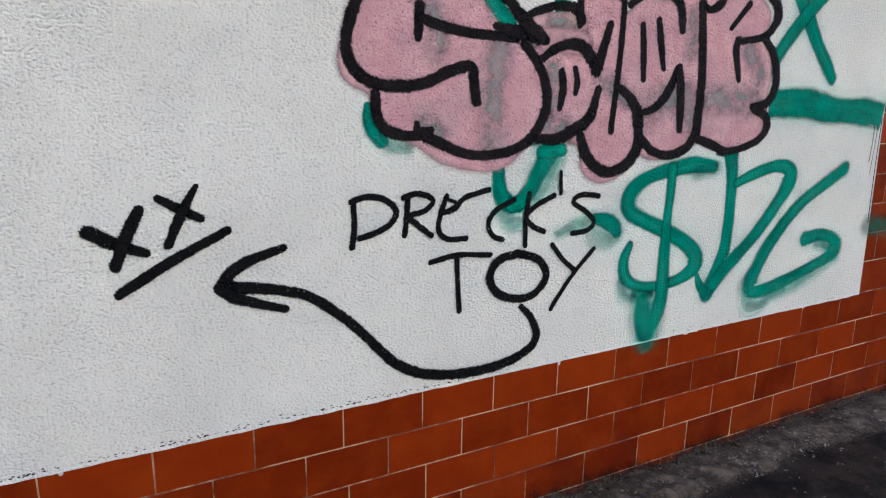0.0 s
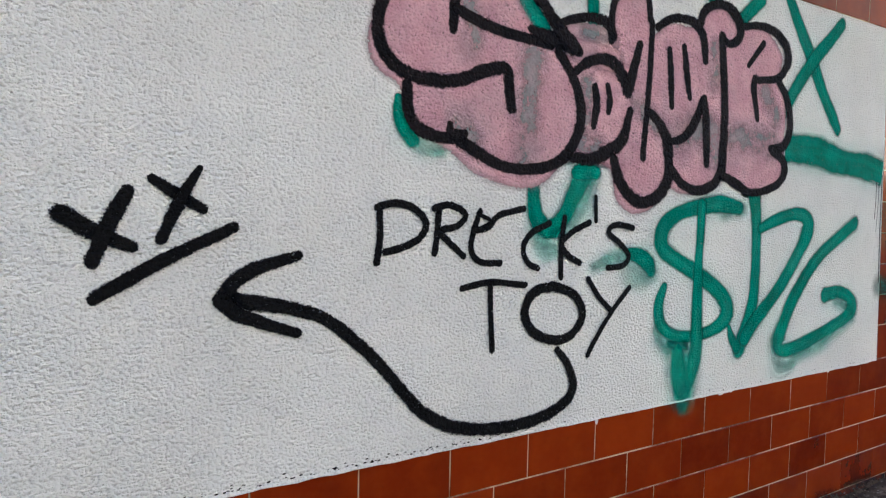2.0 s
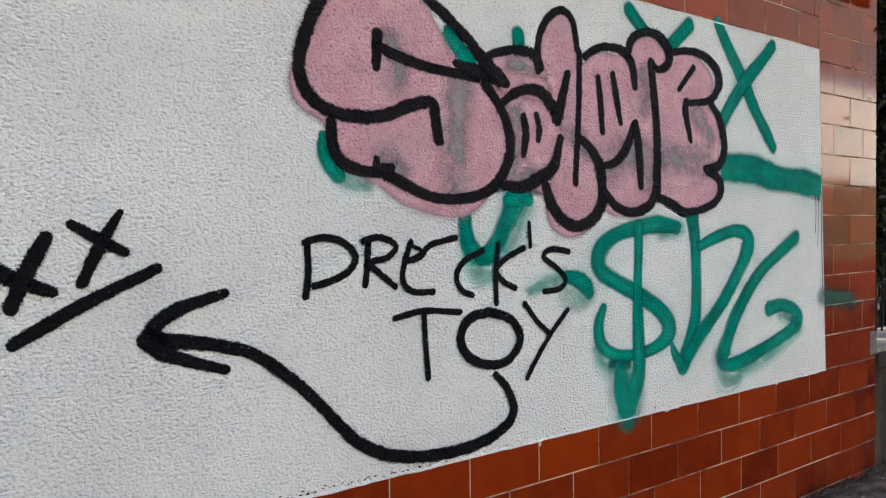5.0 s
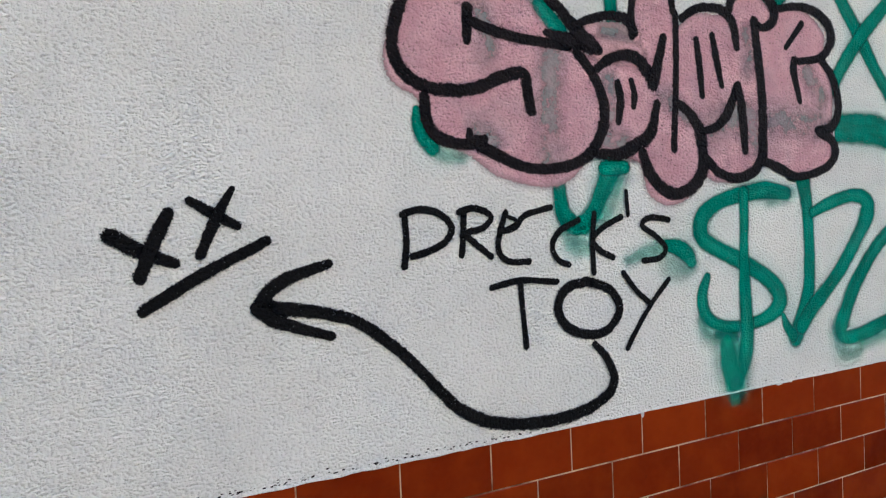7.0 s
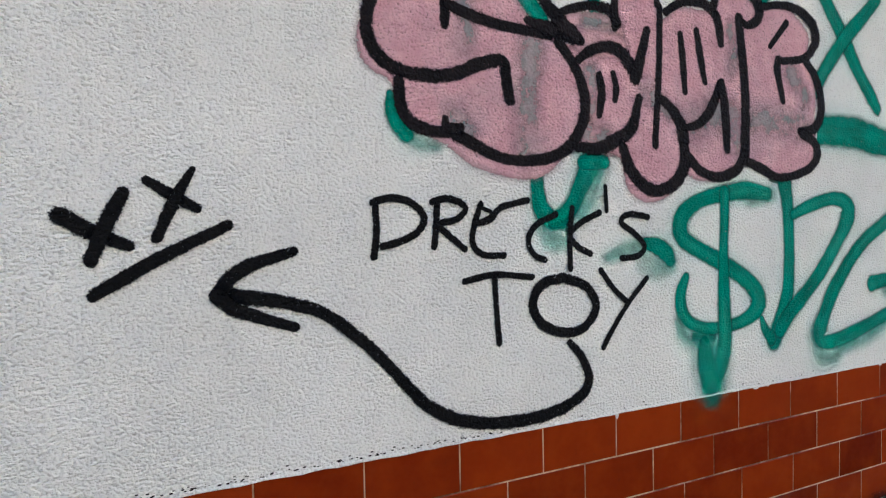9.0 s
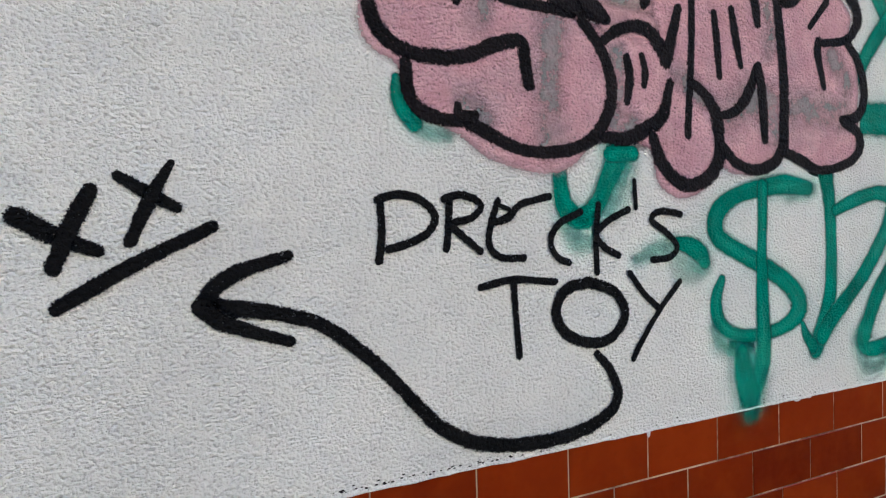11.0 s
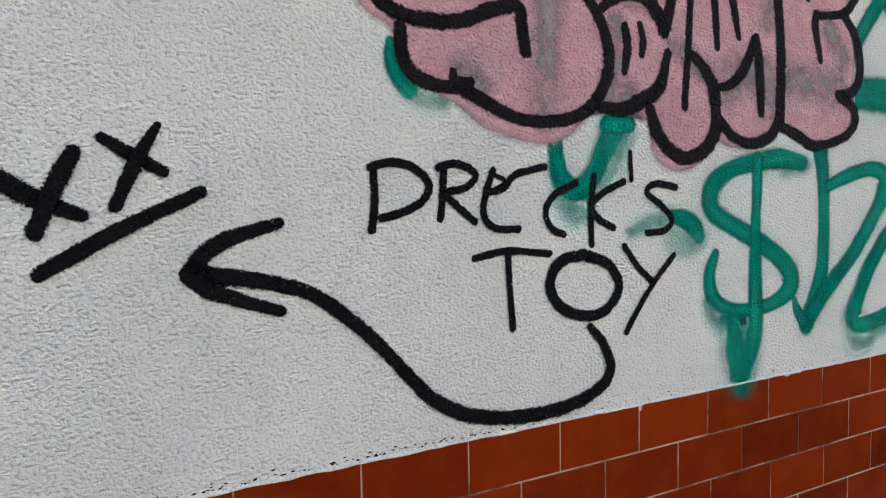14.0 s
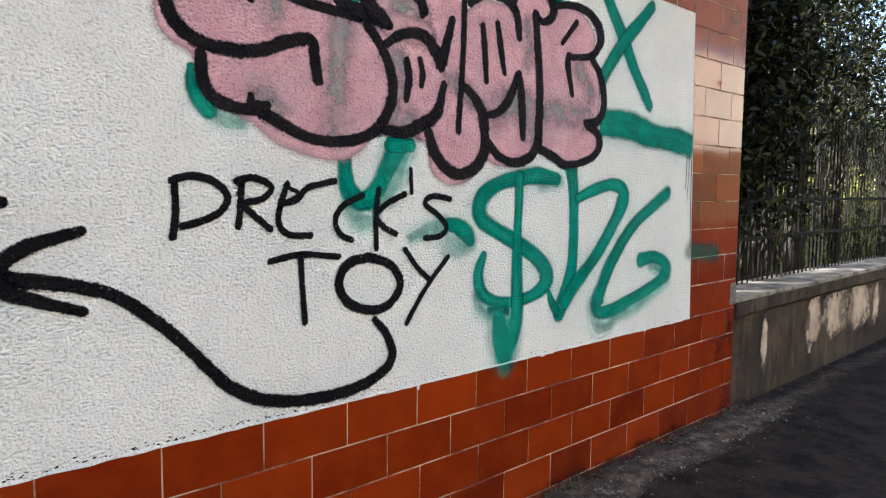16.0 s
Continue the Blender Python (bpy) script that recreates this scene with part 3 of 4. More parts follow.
def fill_part(points, depth, soft):
    """The pink ground: the outline smoothed, its rim fading out over 'soft' metres."""
    line = curve_points(points + points[:1], 0.02)[:-1]
    bm = bmesh.new()
    layer = bm.verts.layers.float.new("d")
    n = len(line)
    rings = []
    for off, d in ((soft, 1.5), (-soft, 0.6)):
        ring = []
        for i in range(n):
            way = (line[(i + 2) % n] - line[i - 2]).normalized()
            q = line[i] + Vector((-way.y, way.x)) * off
            v = bm.verts.new((q.x, -depth, q.y))
            v[layer] = d
            ring.append(v)
        rings.append(ring)
    for i in range(n):
        bm.faces.new((rings[0][i], rings[0][(i + 1) % n], rings[1][(i + 1) % n], rings[1][i]))
    inner = bm.faces.new(rings[1])
    bmesh.ops.triangulate(bm, faces=[inner])
    return part("pink_fill", bm, PINK, piece, "mottled pink spray paint")


LAYER[0] += 0.00004
fill_part(FILL_OUTLINE, LAYER[0], 0.021)
for name, width, points in [
    ('a', 0.075, [(0.592, 1.563), (0.672, 1.574), (0.748, 1.576)]),
    ('b', 0.070, [(0.64, 1.536), (0.712, 1.535), (0.768, 1.527)]),
]:
    strokes_part("pink_wash", [(name, width, points)], PINK_THIN, piece, "thin pink overspray")
for name, width, points in [
    ('s_low', 0.078, [(0.478, 1.500), (0.47, 1.453), (0.459, 1.356), (0.462, 1.237)]),
    ('s_high', 0.060, [(0.276, 1.602), (0.29, 1.547), (0.279, 1.491)]),
    ('a', 0.034, [(0.652, 1.587), (0.74, 1.585)]),
    ('aa', 0.055, [(0.668, 1.457), (0.67, 1.347)]),
    ('a_foot', 0.060, [(0.650, 1.300), (0.720, 1.285)]),
    ('tall_low', 0.060, [(0.870, 1.420), (0.960, 1.370)]),
    ('m', 0.105, [(1.060, 1.330), (1.150, 1.375), (1.235, 1.345), (1.240, 1.300)]),
    ('e', 0.095, [(1.330, 1.362), (1.420, 1.362), (1.540, 1.350)]),
    ('e_high', 0.070, [(1.500, 1.520), (1.560, 1.450)]),
    ('tall', 0.050, [(1.219, 1.632), (1.215, 1.506)]),
    ('notch', 0.060, [(0.248, 1.315), (0.287, 1.28)]),
]:
    strokes_part("grey_patch", [(name, width, points)], PATCH, piece, "grey-green older paint showing through")


def outline(name, width, points):
    strokes_part(name + "_outline", [(name, width * (1.2 if len(points[0]) == 2 else 0.91), points)], OUTLINE, piece)


outline('s_top', 0.027, [(0.495, 1.640), (0.457, 1.670), (0.388, 1.714), (0.306, 1.762), (0.196, 1.762), (0.104, 1.695), (0.053, 1.604), (0.029, 1.524), (0.037, 1.466), (0.078, 1.423), (0.151, 1.406), (0.244, 1.413), (0.318, 1.443), (0.387, 1.458), (0.397, 1.42), (0.408, 1.366)])
outline('s_hook', 1.0, [(0.231, 1.608, 0.033), (0.229, 1.566, 0.032), (0.227, 1.529, 0.026)])
outline('s_counter', 1.0, [(0.237, 1.578, 0.028), (0.293, 1.561, 0.031), (0.363, 1.548, 0.031), (0.454, 1.542, 0.031), (0.532, 1.539, 0.033)])
outline('s_knot', 1.0, [(0.466, 1.567, 0.025), (0.523, 1.556, 0.04), (0.587, 1.544, 0.045), (0.634, 1.535, 0.034)])
outline('s_start', 1.0, [(0.495, 1.646, 0.033), (0.532, 1.61, 0.04), (0.573, 1.575, 0.045), (0.623, 1.542, 0.041)])
outline('s_low', 1.0, [(0.564, 1.52, 0.034), (0.606, 1.476, 0.035), (0.633, 1.432, 0.036), (0.648, 1.385, 0.037), (0.645, 1.337, 0.039), (0.624, 1.288, 0.038), (0.579, 1.245, 0.036), (0.516, 1.221, 0.033), (0.455, 1.214, 0.031), (0.388, 1.219, 0.031), (0.34, 1.234, 0.032), (0.294, 1.254, 0.035), (0.256, 1.271, 0.039)])
outline('s_left', 1.0, [(0.106, 1.387, 0.031), (0.107, 1.345, 0.031), (0.117, 1.311, 0.034), (0.146, 1.288, 0.034), (0.198, 1.277, 0.032), (0.256, 1.277, 0.03)])
outline('s_notch', 1.0, [(0.224, 1.308, 0.02), (0.227, 1.287, 0.026), (0.267, 1.289, 0.024)])
outline('a_arc', 1.0, [(0.558, 1.595, 0.02), (0.61, 1.615, 0.025), (0.679, 1.631, 0.028), (0.735, 1.625, 0.037), (0.762, 1.594, 0.035)])
outline('a_bowl', 1.0, [(0.63, 1.485, 0.029), (0.67, 1.512, 0.032), (0.726, 1.527, 0.035), (0.779, 1.515, 0.043), (0.828, 1.461, 0.052)])
outline('a_rise', 1.0, [(0.828, 1.453, 0.046), (0.85, 1.519, 0.037), (0.872, 1.586, 0.029)])
outline('a_low', 1.0, [(0.627, 1.254, 0.032), (0.692, 1.253, 0.037), (0.754, 1.277, 0.046), (0.813, 1.315, 0.042), (0.84, 1.399, 0.027)])
outline('a_mark', 1.0, [(0.698, 1.448, 0.025), (0.706, 1.399, 0.031), (0.697, 1.345, 0.024)])
outline('a_mark_short', 1.0, [(0.746, 1.458, 0.021), (0.757, 1.423, 0.026), (0.753, 1.386, 0.021)])
outline('tall_arch', 0.020, [(0.755, 1.582), (0.758, 1.67), (0.793, 1.734), (0.848, 1.767), (0.894, 1.742), (0.912, 1.662), (0.919, 1.658), (0.919, 1.544), (0.911, 1.406), (0.9, 1.27)])
outline('tall_cross', 1.0, [(0.916, 1.405, 0.027), (0.967, 1.372, 0.038), (1.002, 1.33, 0.047), (1.014, 1.284, 0.047)])
outline('tall_foot', 1.0, [(0.781, 1.257, 0.04), (0.803, 1.203, 0.044), (0.853, 1.156, 0.042), (0.91, 1.141, 0.038), (0.975, 1.163, 0.046), (1.014, 1.213, 0.051), (1.015, 1.26, 0.047)])
outline('m_arch', 1.0, [(0.944, 1.646, 0.027), (1.0, 1.679, 0.027), (1.062, 1.69, 0.029), (1.12, 1.682, 0.037), (1.156, 1.648, 0.04), (1.17, 1.581, 0.03)])
outline('m_mark', 1.0, [(1.001, 1.589, 0.025), (1.011, 1.511, 0.03), (1.019, 1.427, 0.022)])
outline('m_mark_second', 1.0, [(1.067, 1.607, 0.026), (1.083, 1.536, 0.031), (1.101, 1.462, 0.023)])
outline('m_valley', 1.0, [(1.026, 1.325, 0.024), (1.079, 1.339, 0.032), (1.13, 1.389, 0.04), (1.167, 1.462, 0.033)])
outline('m_fall', 1.0, [(1.172, 1.462, 0.035), (1.187, 1.378, 0.041), (1.196, 1.269, 0.033)])
outline('bulb', 1.0, [(1.137, 1.685, 0.036), (1.16, 1.732, 0.033), (1.222, 1.76, 0.029), (1.29, 1.756, 0.038), (1.334, 1.722, 0.049), (1.338, 1.675, 0.041), (1.289, 1.648, 0.028), (1.249, 1.663, 0.027)])
outline('m_right', 1.0, [(1.249, 1.665, 0.037), (1.265, 1.552, 0.04), (1.278, 1.428, 0.043), (1.277, 1.301, 0.046), (1.272, 1.242, 0.048)])
outline('m_foot', 1.0, [(1.027, 1.245, 0.031), (1.081, 1.2, 0.034), (1.16, 1.183, 0.033), (1.235, 1.206, 0.039), (1.273, 1.249, 0.039)])
outline('e_top', 1.0, [(1.347, 1.711, 0.024), (1.435, 1.728, 0.028), (1.522, 1.726, 0.035), (1.596, 1.694, 0.044), (1.621, 1.644, 0.048), (1.593, 1.593, 0.034), (1.538, 1.567, 0.027), (1.454, 1.555, 0.025)])
outline('e_mark', 1.0, [(1.473, 1.676, 0.027), (1.393, 1.595, 0.021)])
outline('e_counter', 1.0, [(1.433, 1.557, 0.036), (1.429, 1.521, 0.037), (1.456, 1.429, 0.026)])
outline('e_right', 1.0, [(1.57, 1.564, 0.034), (1.623, 1.513, 0.038), (1.651, 1.439, 0.041), (1.642, 1.377, 0.041), (1.602, 1.343, 0.038), (1.539, 1.337, 0.027)])
outline('e_low', 1.0, [(1.55, 1.329, 0.034), (1.609, 1.307, 0.037), (1.63, 1.27, 0.046), (1.608, 1.23, 0.037), (1.538, 1.199, 0.03), (1.432, 1.186, 0.028), (1.357, 1.21, 0.037), (1.284, 1.234, 0.03)])

words = thing("black_words", "black sprayed words reading DRECK'S TOY on white plaster", "graffiti")
strokes_part("letter_d", [
    ('stem', 0.017, [(0.039, 1.113), (0.041, 1.047), (0.034, 0.988)]),
    ('bowl', 0.018, [(0.033, 1.111), (0.08, 1.121), (0.131, 1.109), (0.163, 1.074), (0.143, 1.04), (0.097, 1.02), (0.056, 1.011)]),
], BLACK, words)
strokes_part("letter_r", [
    ('stem', 0.017, [(0.197, 1.106), (0.193, 1.051), (0.188, 1.006)]),
    ('bowl', 0.017, [(0.184, 1.111), (0.232, 1.119), (0.276, 1.096), (0.249, 1.069), (0.201, 1.058), (0.228, 1.031), (0.272, 0.997)]),
], BLACK, words)
strokes_part("letter_e", [
    ('back', 0.017, [(0.318, 1.106), (0.299, 1.055), (0.294, 1.009), (0.322, 0.982), (0.384, 0.978)]),
    ('loop', 0.011, [(0.318, 1.097), (0.353, 1.081), (0.301, 1.056)]),
    ('bar', 0.017, [(0.3, 1.059), (0.347, 1.068), (0.374, 1.096), (0.457, 1.115)]),
], BLACK, words)
strokes_part("letter_c", [
    ('a', 0.017, [(0.547, 1.078), (0.484, 1.052), (0.458, 1.013), (0.475, 0.976), (0.51, 0.961)]),
], BLACK, words)
strokes_part("letter_k", [
    ('stem', 0.017, [(0.6, 1.094), (0.591, 1.012), (0.592, 0.934)]),
    ('arms', 0.017, [(0.693, 1.081), (0.639, 1.06), (0.592, 1.026), (0.614, 0.994), (0.66, 0.971)]),
], BLACK, words)
strokes_part("apostrophe", [
    ('a', 0.014, [(0.714, 1.151), (0.718, 1.085)]),
], BLACK, words)
strokes_part("letter_s", [
    ('a', 0.018, [(0.868, 1.067), (0.801, 1.076), (0.768, 1.055), (0.822, 1.019), (0.856, 0.984), (0.831, 0.959), (0.771, 0.955)]),
], BLACK, words)
strokes_part("letter_t", [
    ('bar', 0.017, [(0.269, 0.919), (0.357, 0.931), (0.469, 0.919)]),
    ('stem', 0.017, [(0.354, 0.925), (0.359, 0.844), (0.366, 0.759)]),
], BLACK, words)
strokes_part("letter_o", [
    ('a', 0.027, [(0.568, 0.912), (0.645, 0.884), (0.677, 0.826), (0.631, 0.773), (0.559, 0.77), (0.494, 0.799), (0.469, 0.854), (0.501, 0.9), (0.568, 0.912)]),
], BLACK, words)
strokes_part("letter_y", [
    ('short', 0.017, [(0.695, 0.926), (0.74, 0.873), (0.793, 0.83)]),
    ('long', 0.017, [(0.862, 0.895), (0.793, 0.83), (0.725, 0.749), (0.702, 0.715)]),
], BLACK, words)
arrow = thing("black_arrow", "black sprayed arrow curving from the words to two crosses", "graffiti")
for name, width, points in [
    ('shaft', 0.029, [(0.587, 0.739, 0.72), (0.629, 0.693, 0.85), (0.649, 0.626, 1.0), (0.595, 0.58, 1.12), (0.487, 0.558, 1.15), (0.36, 0.56, 1.12), (0.243, 0.586, 1.1), (0.165, 0.629, 1.08), (0.106, 0.689, 1.0), (0.05, 0.752, 0.95), (-0.025, 0.823, 0.95), (-0.096, 0.874, 0.95), (-0.172, 0.899, 1.0), (-0.244, 0.914, 1.12), (-0.303, 0.923, 1.2)]),
    ('barb_up', 0.028, [(-0.152, 1.007, 0.8), (-0.229, 0.987, 1), (-0.282, 0.96, 1.15), (-0.31, 0.922, 1.25)]),
    ('barb_low', 0.026, [(-0.31, 0.922, 1.3), (-0.28, 0.894, 1.15), (-0.222, 0.87, 1.0), (-0.152, 0.844, 0.8)]),
]:
    strokes_part(name, [(name, width, points)], BLACK, arrow)
crosses = thing("black_crosses", "two black sprayed crosses over a slanting underline", "graffiti")
strokes_part("first_cross", [
    ('a', 1.0, [(-0.589, 1.09, 0.034), (-0.536, 1.057, 0.032), (-0.473, 1.029, 0.023)]),
    ('b', 1.0, [(-0.48, 1.13, 0.025), (-0.513, 1.069, 0.031), (-0.54, 1.003, 0.027)]),
], BLACK, crosses)
strokes_part("second_cross", [
    ('a', 1.0, [(-0.438, 1.155, 0.019), (-0.395, 1.128, 0.025), (-0.346, 1.1, 0.02)]),
    ('b', 1.0, [(-0.352, 1.178, 0.012), (-0.383, 1.127, 0.024), (-0.422, 1.044, 0.022)]),
], BLACK, crosses)
strokes_part("underline", [
    ('a', 1.0, [(-0.537, 0.937, 0.025), (-0.427, 0.999, 0.027), (-0.286, 1.066, 0.022)]),
], BLACK, crosses)

# ---- fence on the low wall ----
FY = 0.235
fence = thing("iron_fence", "dark iron railing of thin upright bars on the low wall", "fence", at=(0, 0, 0))
bar_mesh = mesh_of(box(-0.0042, 0.0042, -0.0042, 0.0042, 0.0, 1.05), "fence_bar")
bar_mesh.materials.append(IRON)
for i in range(170):
    ob = part("bar", bar_mesh, None, fence)
    ob.location = (CORNER + 0.05 + i * 0.070, FY, GTOP - 0.01)
for z in (0.25, 0.475):
    part("rail", box(CORNER + 0.02, CORNER + 12.5, FY - 0.012, FY + 0.012, GTOP + z, GTOP + z + 0.018), IRON, fence)
for x in (6.1, 8.6):
    part("post", box(x - 0.025, x + 0.025, FY - 0.025, FY + 0.025, GTOP - 0.01, GTOP + 1.2, 0.004), IRON, fence)


# ---- hedge ----
def leaf_cloud(count, inside, size, seed, down=0.3):
    """Many small pointed leaves, folded along the middle, in the volume that inside() samples."""
    rng = random.Random(seed)
    verts, faces = [], []
    for _ in range(count):
        c = Vector(inside(rng))
        s = size * rng.uniform(0.6, 1.35)
        turn = Euler((rng.uniform(-1.2, 1.2) - down, rng.uniform(-0.9, 0.9), rng.uniform(0, 6.28))).to_matrix()
        k = len(verts)
        for p in ((0, -1, 0), (0.45, -0.35, 0.12), (0.40, 0.35, 0.08), (0, 1, -0.15), (-0.40, 0.35, 0.08), (-0.45, -0.35, 0.12)):
            verts.append(c + turn @ (Vector(p) * s))
        faces += [(k, k + 1, k + 2, k + 3), (k, k + 3, k + 4, k + 5)]
    me = bpy.data.meshes.new("leaves")
    me.from_pydata([tuple(v) for v in verts], [], faces)
    return me


def twig(bm, a, b, r0, r1, sides=6):
    a, b = Vector(a), Vector(b)
    way = (b - a).normalized()
    u = way.orthogonal().normalized()
    w = way.cross(u)
    rings = []
    for q, r in ((a, r0), ((a + b) / 2 + u * r0 * 0.6, (r0 + r1) / 2), (b, r1)):
        rings.append([bm.verts.new(q + (u * math.cos(t) + w * math.sin(t)) * r) for t in [2 * math.pi * k / sides for k in range(sides)]])
    for p, q in zip(rings, rings[1:]):
        for k in range(sides):
            bm.faces.new((p[k], p[(k + 1) % sides], q[(k + 1) % sides], q[k]))


def shrub(name, x, y, height, spread, count, seed, leaf, size, label, low=0.6, stems=0):
    rng = random.Random(seed)
    base = thing(name, label, "shrub", at=(x, y, 0.0), group=name.replace("_", " ") + "s behind the fence")
    bm = bmesh.new()
    twig(bm, (0, 0, -0.05), (0.05, 0.02, height * 0.55), 0.045, 0.028)
    tips = []
    for k in range(16):
        z = height * rng.uniform(0.2, 0.75)
        tip = (rng.uniform(-1, 1) * spread, rng.uniform(-0.8, 0.9) * spread * 0.8, min(height, z + rng.uniform(0.1, 0.6)))
        twig(bm, (0.03, 0.01, z * 0.7), tip, 0.018, 0.005, 5)
        tips.append(Vector(tip))
    for k in range(stems):
        foot = (rng.uniform(-1, 1) * spread, rng.uniform(-0.35, 0.5) * spread, -0.05)
        twig(bm, foot, (foot[0] + rng.uniform(-0.2, 0.2), foot[1] + rng.uniform(-0.1, 0.1), min(height, 1.5)), rng.uniform(0.010, 0.022), 0.007, 5)
    part("stem", bm, BARK, base)
    clumps = [Vector((rng.gauss(0, 0.5) * spread, rng.gauss(0, 0.42) * spread, rng.uniform(low, height))) for _ in range(64)] + tips

    def inside(r):
        c = r.choice(clumps)
        px = c.x + r.gauss(0, 0.115)
        return (max(px, CORNER + 0.045 - x), c.y + r.gauss(0, 0.11), max(0.1, c.z + r.gauss(0, 0.115)))

    tagged(part("foliage", leaf_cloud(count, inside, size, seed), leaf, base), kind="stuff")
    return base


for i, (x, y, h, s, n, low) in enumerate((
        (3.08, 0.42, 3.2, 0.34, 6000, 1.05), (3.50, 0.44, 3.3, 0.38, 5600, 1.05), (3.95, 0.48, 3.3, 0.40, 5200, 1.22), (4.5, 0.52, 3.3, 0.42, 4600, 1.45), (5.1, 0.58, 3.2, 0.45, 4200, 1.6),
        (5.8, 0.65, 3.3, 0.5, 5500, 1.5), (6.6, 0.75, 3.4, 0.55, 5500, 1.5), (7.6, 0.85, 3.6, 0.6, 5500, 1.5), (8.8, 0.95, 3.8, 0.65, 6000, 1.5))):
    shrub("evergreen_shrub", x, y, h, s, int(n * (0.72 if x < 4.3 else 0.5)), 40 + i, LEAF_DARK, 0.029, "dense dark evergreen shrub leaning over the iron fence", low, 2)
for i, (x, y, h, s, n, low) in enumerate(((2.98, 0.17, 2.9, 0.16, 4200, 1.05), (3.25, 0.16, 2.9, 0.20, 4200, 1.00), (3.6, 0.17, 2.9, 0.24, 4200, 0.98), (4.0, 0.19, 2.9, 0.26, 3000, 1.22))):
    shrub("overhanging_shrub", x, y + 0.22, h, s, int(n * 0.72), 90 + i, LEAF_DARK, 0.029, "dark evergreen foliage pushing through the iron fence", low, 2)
# low shrubs: dark leaf colour stands for shade, light leaf colour for sun
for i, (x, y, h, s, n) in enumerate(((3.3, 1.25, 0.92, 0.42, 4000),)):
    shrub("low_shrub", x, y, h, s, n, 110 + i, LEAF_DARK, 0.028, "low green shrub, its leaf colour dark for the hedge's shade", 0.12)
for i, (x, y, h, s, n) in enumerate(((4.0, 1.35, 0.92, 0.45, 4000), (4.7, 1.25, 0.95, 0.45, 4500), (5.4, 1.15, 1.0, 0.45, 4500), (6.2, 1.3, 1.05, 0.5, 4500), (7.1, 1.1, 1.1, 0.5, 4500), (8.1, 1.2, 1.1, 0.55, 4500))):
    shrub("low_shrub", x, y, h, s, n, 120 + i, LEAF_LIGHT, 0.030, "low shrub behind the fence, its leaves tinted yellow-green for sunlight", 0.12)
for i, (x, y, h, s, n) in enumerate(((9.4, 3.4, 4.4, 1.1, 6000), (12.0, 3.4, 4.6, 1.2, 6000))):
    shrub("tall_shrub", x, y, h, s, n, 60 + i, LEAF_DARK, 0.040, "tall dark green shrub in the garden behind", 1.9)
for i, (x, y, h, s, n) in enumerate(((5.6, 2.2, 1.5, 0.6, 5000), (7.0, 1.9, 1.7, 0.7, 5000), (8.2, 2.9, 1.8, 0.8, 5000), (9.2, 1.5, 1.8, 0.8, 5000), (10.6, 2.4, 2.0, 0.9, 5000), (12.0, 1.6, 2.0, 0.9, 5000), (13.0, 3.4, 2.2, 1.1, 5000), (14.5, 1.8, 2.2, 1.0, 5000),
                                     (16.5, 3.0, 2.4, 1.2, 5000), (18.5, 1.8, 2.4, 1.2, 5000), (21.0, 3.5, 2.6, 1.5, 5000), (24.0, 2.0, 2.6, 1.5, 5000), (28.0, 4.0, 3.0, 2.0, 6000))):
    shrub("sunlit_shrub", x, y, h, s, n, 70 + i, LEAF_LIGHT, 0.030 + 0.0012 * x, "loose green shrub in the garden, sunlight tinted into its leaves", 0.12)

bm = bmesh.new()
twig(bm, (0, 0, -0.05), (0.04, 0.02, 2.2), 0.075, 0.05, 10)
trunk = thing("bare_trunk", "dark bare trunk standing close behind the fence", "trunk", at=(4.73, 0.42, 0))
part("stem", bm, BARK, trunk)

# ---- dirt and litter along the wall's foot ----
bm = bmesh.new()
layer = bm.verts.layers.float.new("d")
light = bm.verts.layers.float.new("rubble")
old = None
for i in range(451):
    x = -1.5 + i * 0.02
    row = []
    for y, z, d, k in ((-0.0012, 0.19, 2.4, 0.6), (-0.0016, 0.11, 1.9, 0.5), (-0.006, 0.045, 1.05, 0.3), (-0.03, 0.020, 0.45, 0.2), (-0.075, 0.018, 0.15, 0.5), (-0.115, 0.022, 0.0, 1), (-0.155, 0.024, 0.0, 1), (-0.20, 0.018, 0.4, 0.9), (-0.26, 0.014, 1.1, 0.6), (-0.35, 0.010, 1.8, 0.2)):
        up = 0.015 * noise.noise((x * 14, y * 30, 4)) + 0.012 * noise.noise((x * 40, y * 60, 9))
        v = bm.verts.new((x, y + 0.03 * noise.noise((x * 3, y, 1)) * (y < -0.01), z + up * (k > 0.3) * (d < 0.9)))
        v[layer] = d + max(0.0, min(0.75, (x - 2.85) * 1.5))
        v[light] = k
        row.append(v)
    if old:
        for k in range(9):
            bm.faces.new((old[k], row[k], row[k + 1], old[k + 1]))
    old = row
tagged(part("dirt_strip", bm, DIRT), "strip of grey grit and dust along the wall foot", "dirt", kind="stuff")


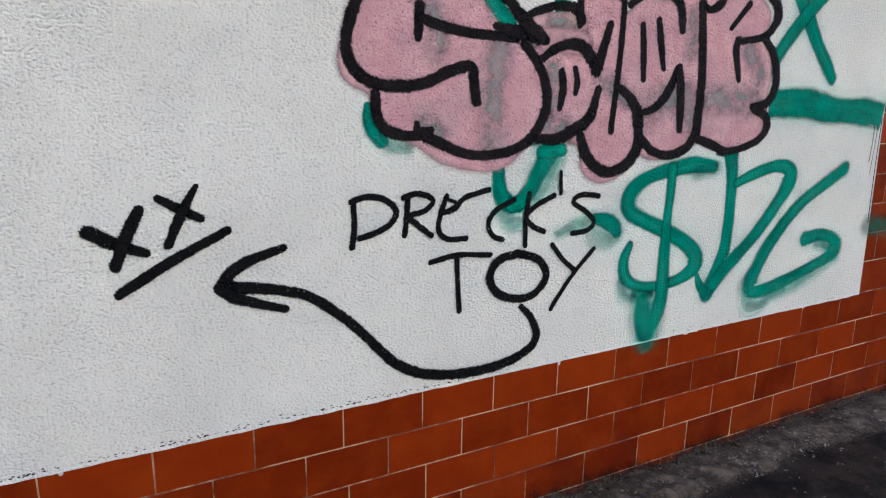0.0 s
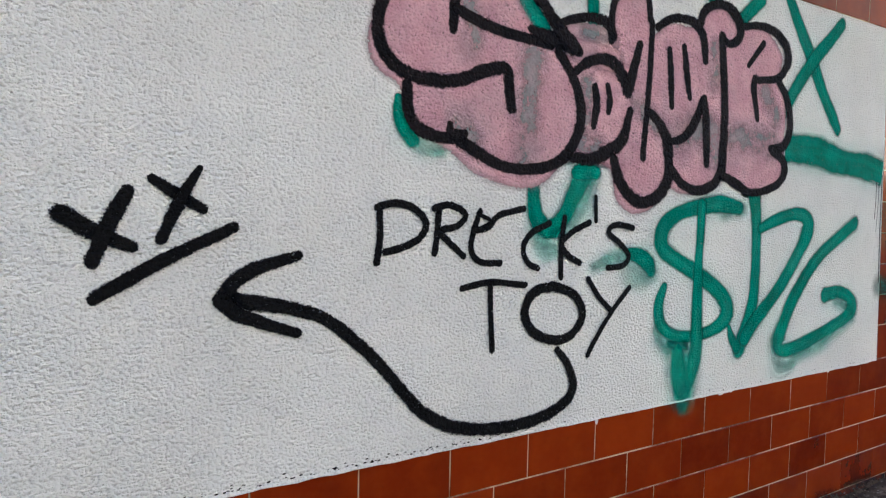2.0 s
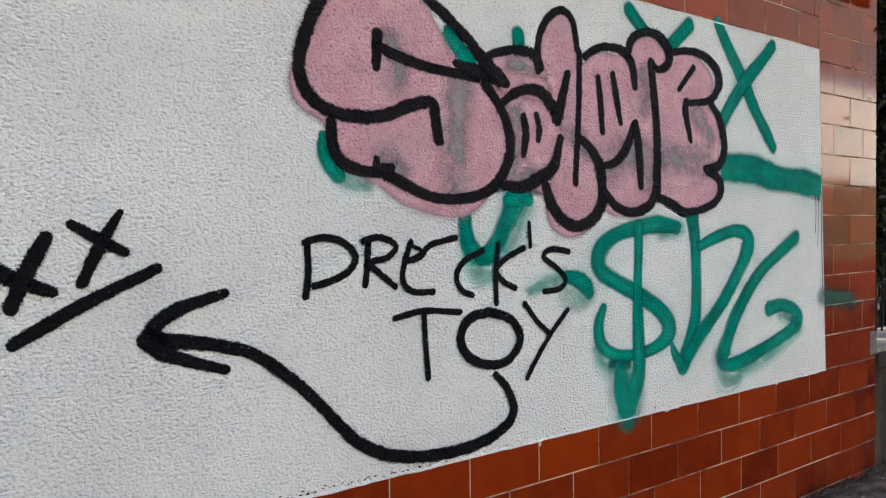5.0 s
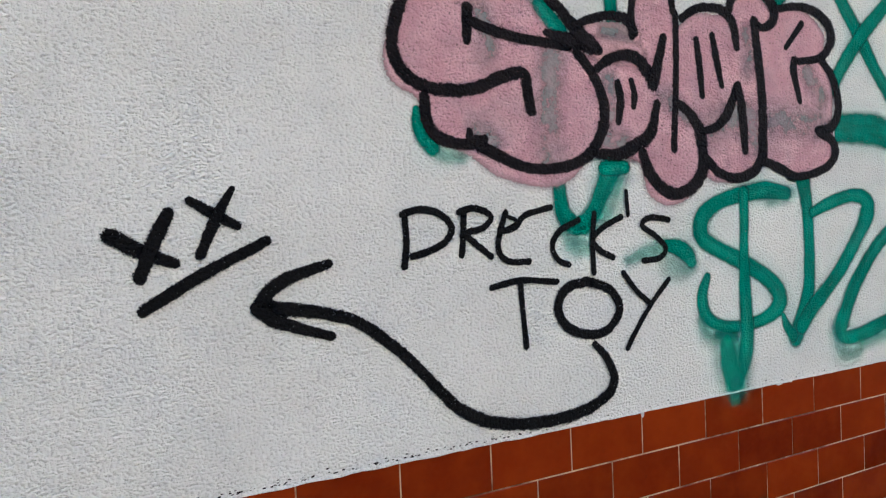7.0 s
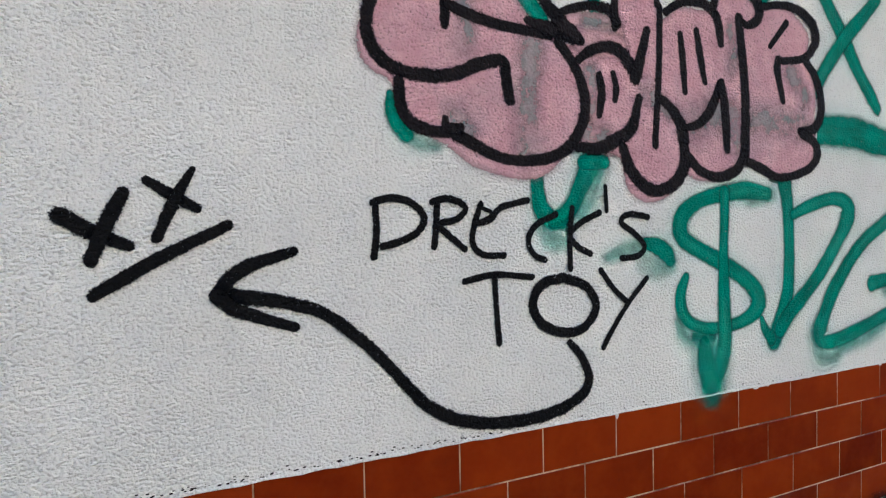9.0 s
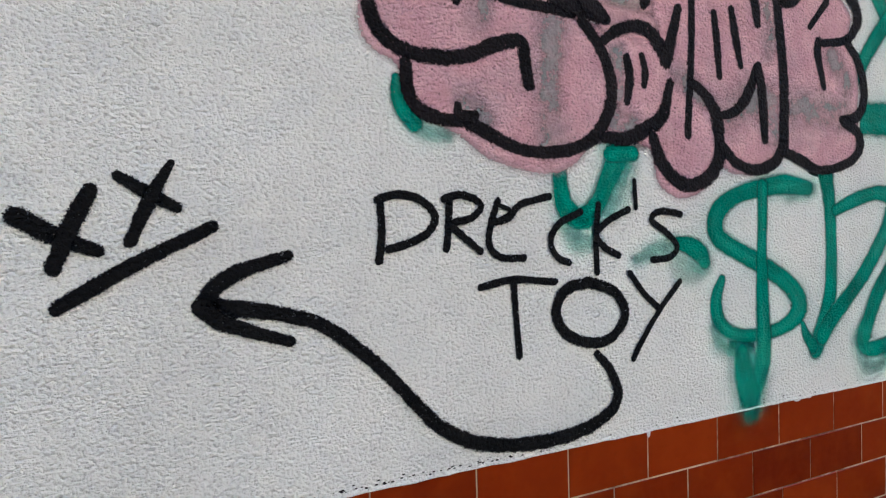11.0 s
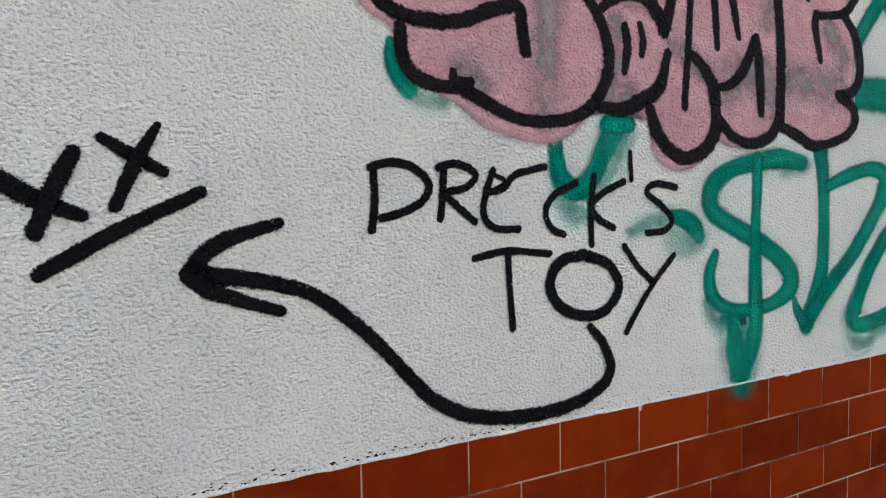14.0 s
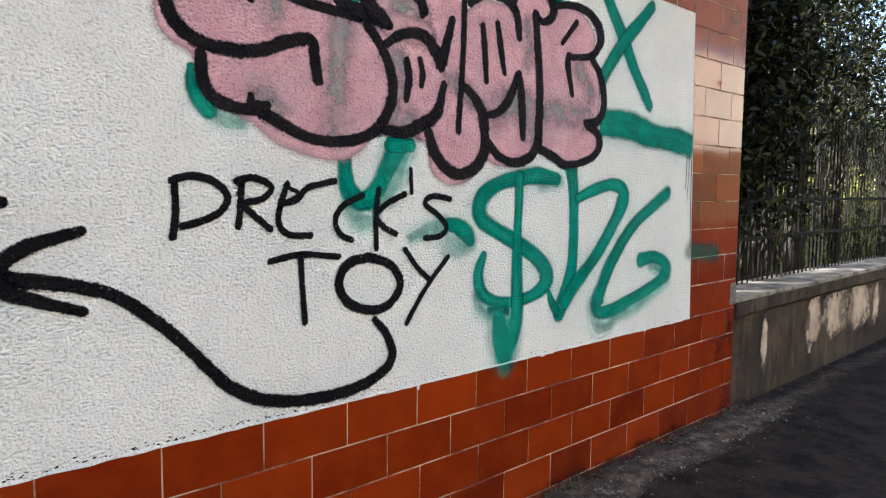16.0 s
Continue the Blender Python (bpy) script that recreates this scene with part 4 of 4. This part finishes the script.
def litter(name, count, material, size, seed, label, spread, middle=0.02, ends=(0.4, 6.5)):
    rng = random.Random(seed)
    verts, faces = [], []
    for _ in range(count):
        x = rng.choice((rng.uniform(ends[0], 3.0), rng.uniform(ends[0], 3.0), rng.uniform(*ends)))
        y = -abs(rng.gauss(middle, spread))
        c = Vector((x, y, 0.020 if y > -0.25 else 0.012))
        s = size * rng.uniform(0.4, 1.5)
        turn = Euler((rng.uniform(-0.4, 0.4), rng.uniform(-0.4, 0.4), rng.uniform(0, 6.28))).to_matrix()
        k = len(verts)
        pts = [(-1, -0.5, 0), (0.8, -0.6, 0), (1.1, 0.4, 0), (-0.7, 0.6, 0), (0, 0, 0.5)]
        verts += [tuple(c + turn @ (Vector(p) * s)) for p in pts]
        faces += [(k, k + 1, k + 4), (k + 1, k + 2, k + 4), (k + 2, k + 3, k + 4), (k + 3, k, k + 4), (k + 3, k + 2, k + 1, k)]
    me = bpy.data.meshes.new(name)
    me.from_pydata(verts, [], faces)
    tagged(part(name, me, material), label, "litter", kind="stuff")


litter("pale_chips", 560, CHIP, 0.0032, 5, "pale chips of mortar scattered at the wall foot", 0.16)
litter("rubble", 620, RUBBLE, 0.0060, 8, "grey crumbs of rubble on the grit along the wall", 0.040, 0.145, (1.5, 3.1))
litter("dry_leaves", 110, DRYLEAF, 0.0065, 6, "small dry brown leaves lying on the pavement", 0.45)

rng = random.Random(12)
bm = bmesh.new()
for _ in range(210):
    x = rng.choice((rng.uniform(-1.0, 0.5), rng.uniform(-1.0, 0.5), rng.uniform(-1.0, 2.3)))
    z = PLINTH + 0.004 + abs(rng.gauss(0, 0.005))
    r = rng.uniform(0.0007, 0.0021)
    bm.faces.new([bm.verts.new((x + r * 2.2 * math.cos(a), -0.0001, z + r * math.sin(a))) for a in (0, 1.1, 2.2, 3.3, 4.4, 5.4)])
tagged(part("dark_specks", bm, OUTLINE, wall, "dark specks along the plaster's lower edge"), kind="stuff")
for x, z, w, h in ((0.752, 0.522, 0.006, 0.013), (1.33, 0.524, 0.016, 0.006), (1.385, 0.525, 0.008, 0.005), (-0.70, 0.523, 0.006, 0.008), (2.0, 0.522, 0.009, 0.005)):
    bm = bmesh.new()
    bmesh.ops.create_icosphere(bm, subdivisions=2, radius=1.0, matrix=Matrix.LocRotScale((x, 0.0015, z), None, (w, 0.0018, h)))
    part("plaster_blob", bm, PLASTER, wall, "small blob of white plaster")

# mortar filler at the pier's corner
tagged(part("mortar_patch", box(CORNER - 0.055, CORNER + 0.004, -0.0015, 0.05, 0.545, 0.650, 0.004), FILLER, wall, "pale grey mortar patch"))

# ---- tiles ----
JOINT = 0.0040
TILE_MESHES = {}


def tile_mesh(w, h):
    key = (round(w, 3), round(h, 3))
    if key not in TILE_MESHES:
        me = mesh_of(box(-key[0] / 2, key[0] / 2, 0.0, 0.006, -key[1] / 2, key[1] / 2), "tile")
        bm = bmesh.new()
        bm.from_mesh(me)
        front = [e for e in bm.edges if all(v.co.y < 0.001 for v in e.verts)]
        bmesh.ops.bevel(bm, geom=front, offset=0.0010, segments=1, affect="EDGES")
        bm.to_mesh(me)
        bm.free()
        me.materials.append(TILE)
        TILE_MESHES[key] = me
    return TILE_MESHES[key]


tile_rng = random.Random(3)


def lay_course(z0, z1, x0, x1, joints, proud=0.002):
    """One course of tiles from x0 to x1, cut at the joints."""
    cuts = [x0] + [x for x in joints if x0 + 0.02 < x < x1 - 0.02] + [x1]
    for a, b in zip(cuts, cuts[1:]):
        w, h = b - a - JOINT, z1 - z0 - JOINT
        ob = part("tile", tile_mesh(w, h), None, wall)
        ob.location = ((a + b) / 2, proud + tile_rng.uniform(-0.0004, 0.0004), (z0 + z1) / 2)
        ob.rotation_euler = (tile_rng.uniform(-0.007, 0.007), 0, tile_rng.uniform(-0.004, 0.004))


for c in range(5):
    shift = (0.0, MODULE / 2 + 0.013, 0.013, MODULE / 2 + 0.015, 0.015)[c]
    top = PLINTH - c * COURSE
    lay_course(top - COURSE, top, LEFT, CORNER, [k * MODULE + shift for k in range(-16, 12)])
for c in range(14):
    z = PLINTH if c == 0 else 0.545 + c * 0.1262
    left = EDGE_LOW + (EDGE_HIGH - EDGE_LOW) * min(1.0, (c + 0.5) * COURSE / (PANEL_TOP - PLINTH)) + 0.003
    lay_course(z, min(0.545 + (c + 1) * 0.1262, WALL_TOP - 0.20), left, CORNER, [2.585] if c % 2 == 0 else [2.445, 2.703])
for c in range(3):
    z = PANEL_TOP + 0.004 + c * 0.127
    lay_course(z, z + 0.127, LEFT, EDGE_HIGH - 0.002, [1.925 + 0.245 * k + (0.0 if c % 2 == 0 else 0.115) for k in range(-22, 3)])

# the tiles further along, past the stretch that the camera passes
bm = bmesh.new()
for c in range(5):
    top = PLINTH - c * COURSE
    for k in range(22):
        a = LEFT - 0.25 * (k + 1) + (0.0 if c % 2 == 0 else -0.125 * (k > 0))
        box(a + 0.003, a + 0.247, 0.002, 0.008, top - COURSE + 0.003, top - 0.003, 0.0, bm)
for c in range(3):
    z = PANEL_TOP + 0.004 + c * 0.127
    for k in range(22):
        box(LEFT - 0.25 * (k + 1) + 0.003, LEFT - 0.25 * k - 0.003, 0.002, 0.008, z + 0.003, z + 0.124, 0.0, bm)
tagged(part("far_tiles", bm, TILE, wall), kind="stuff")
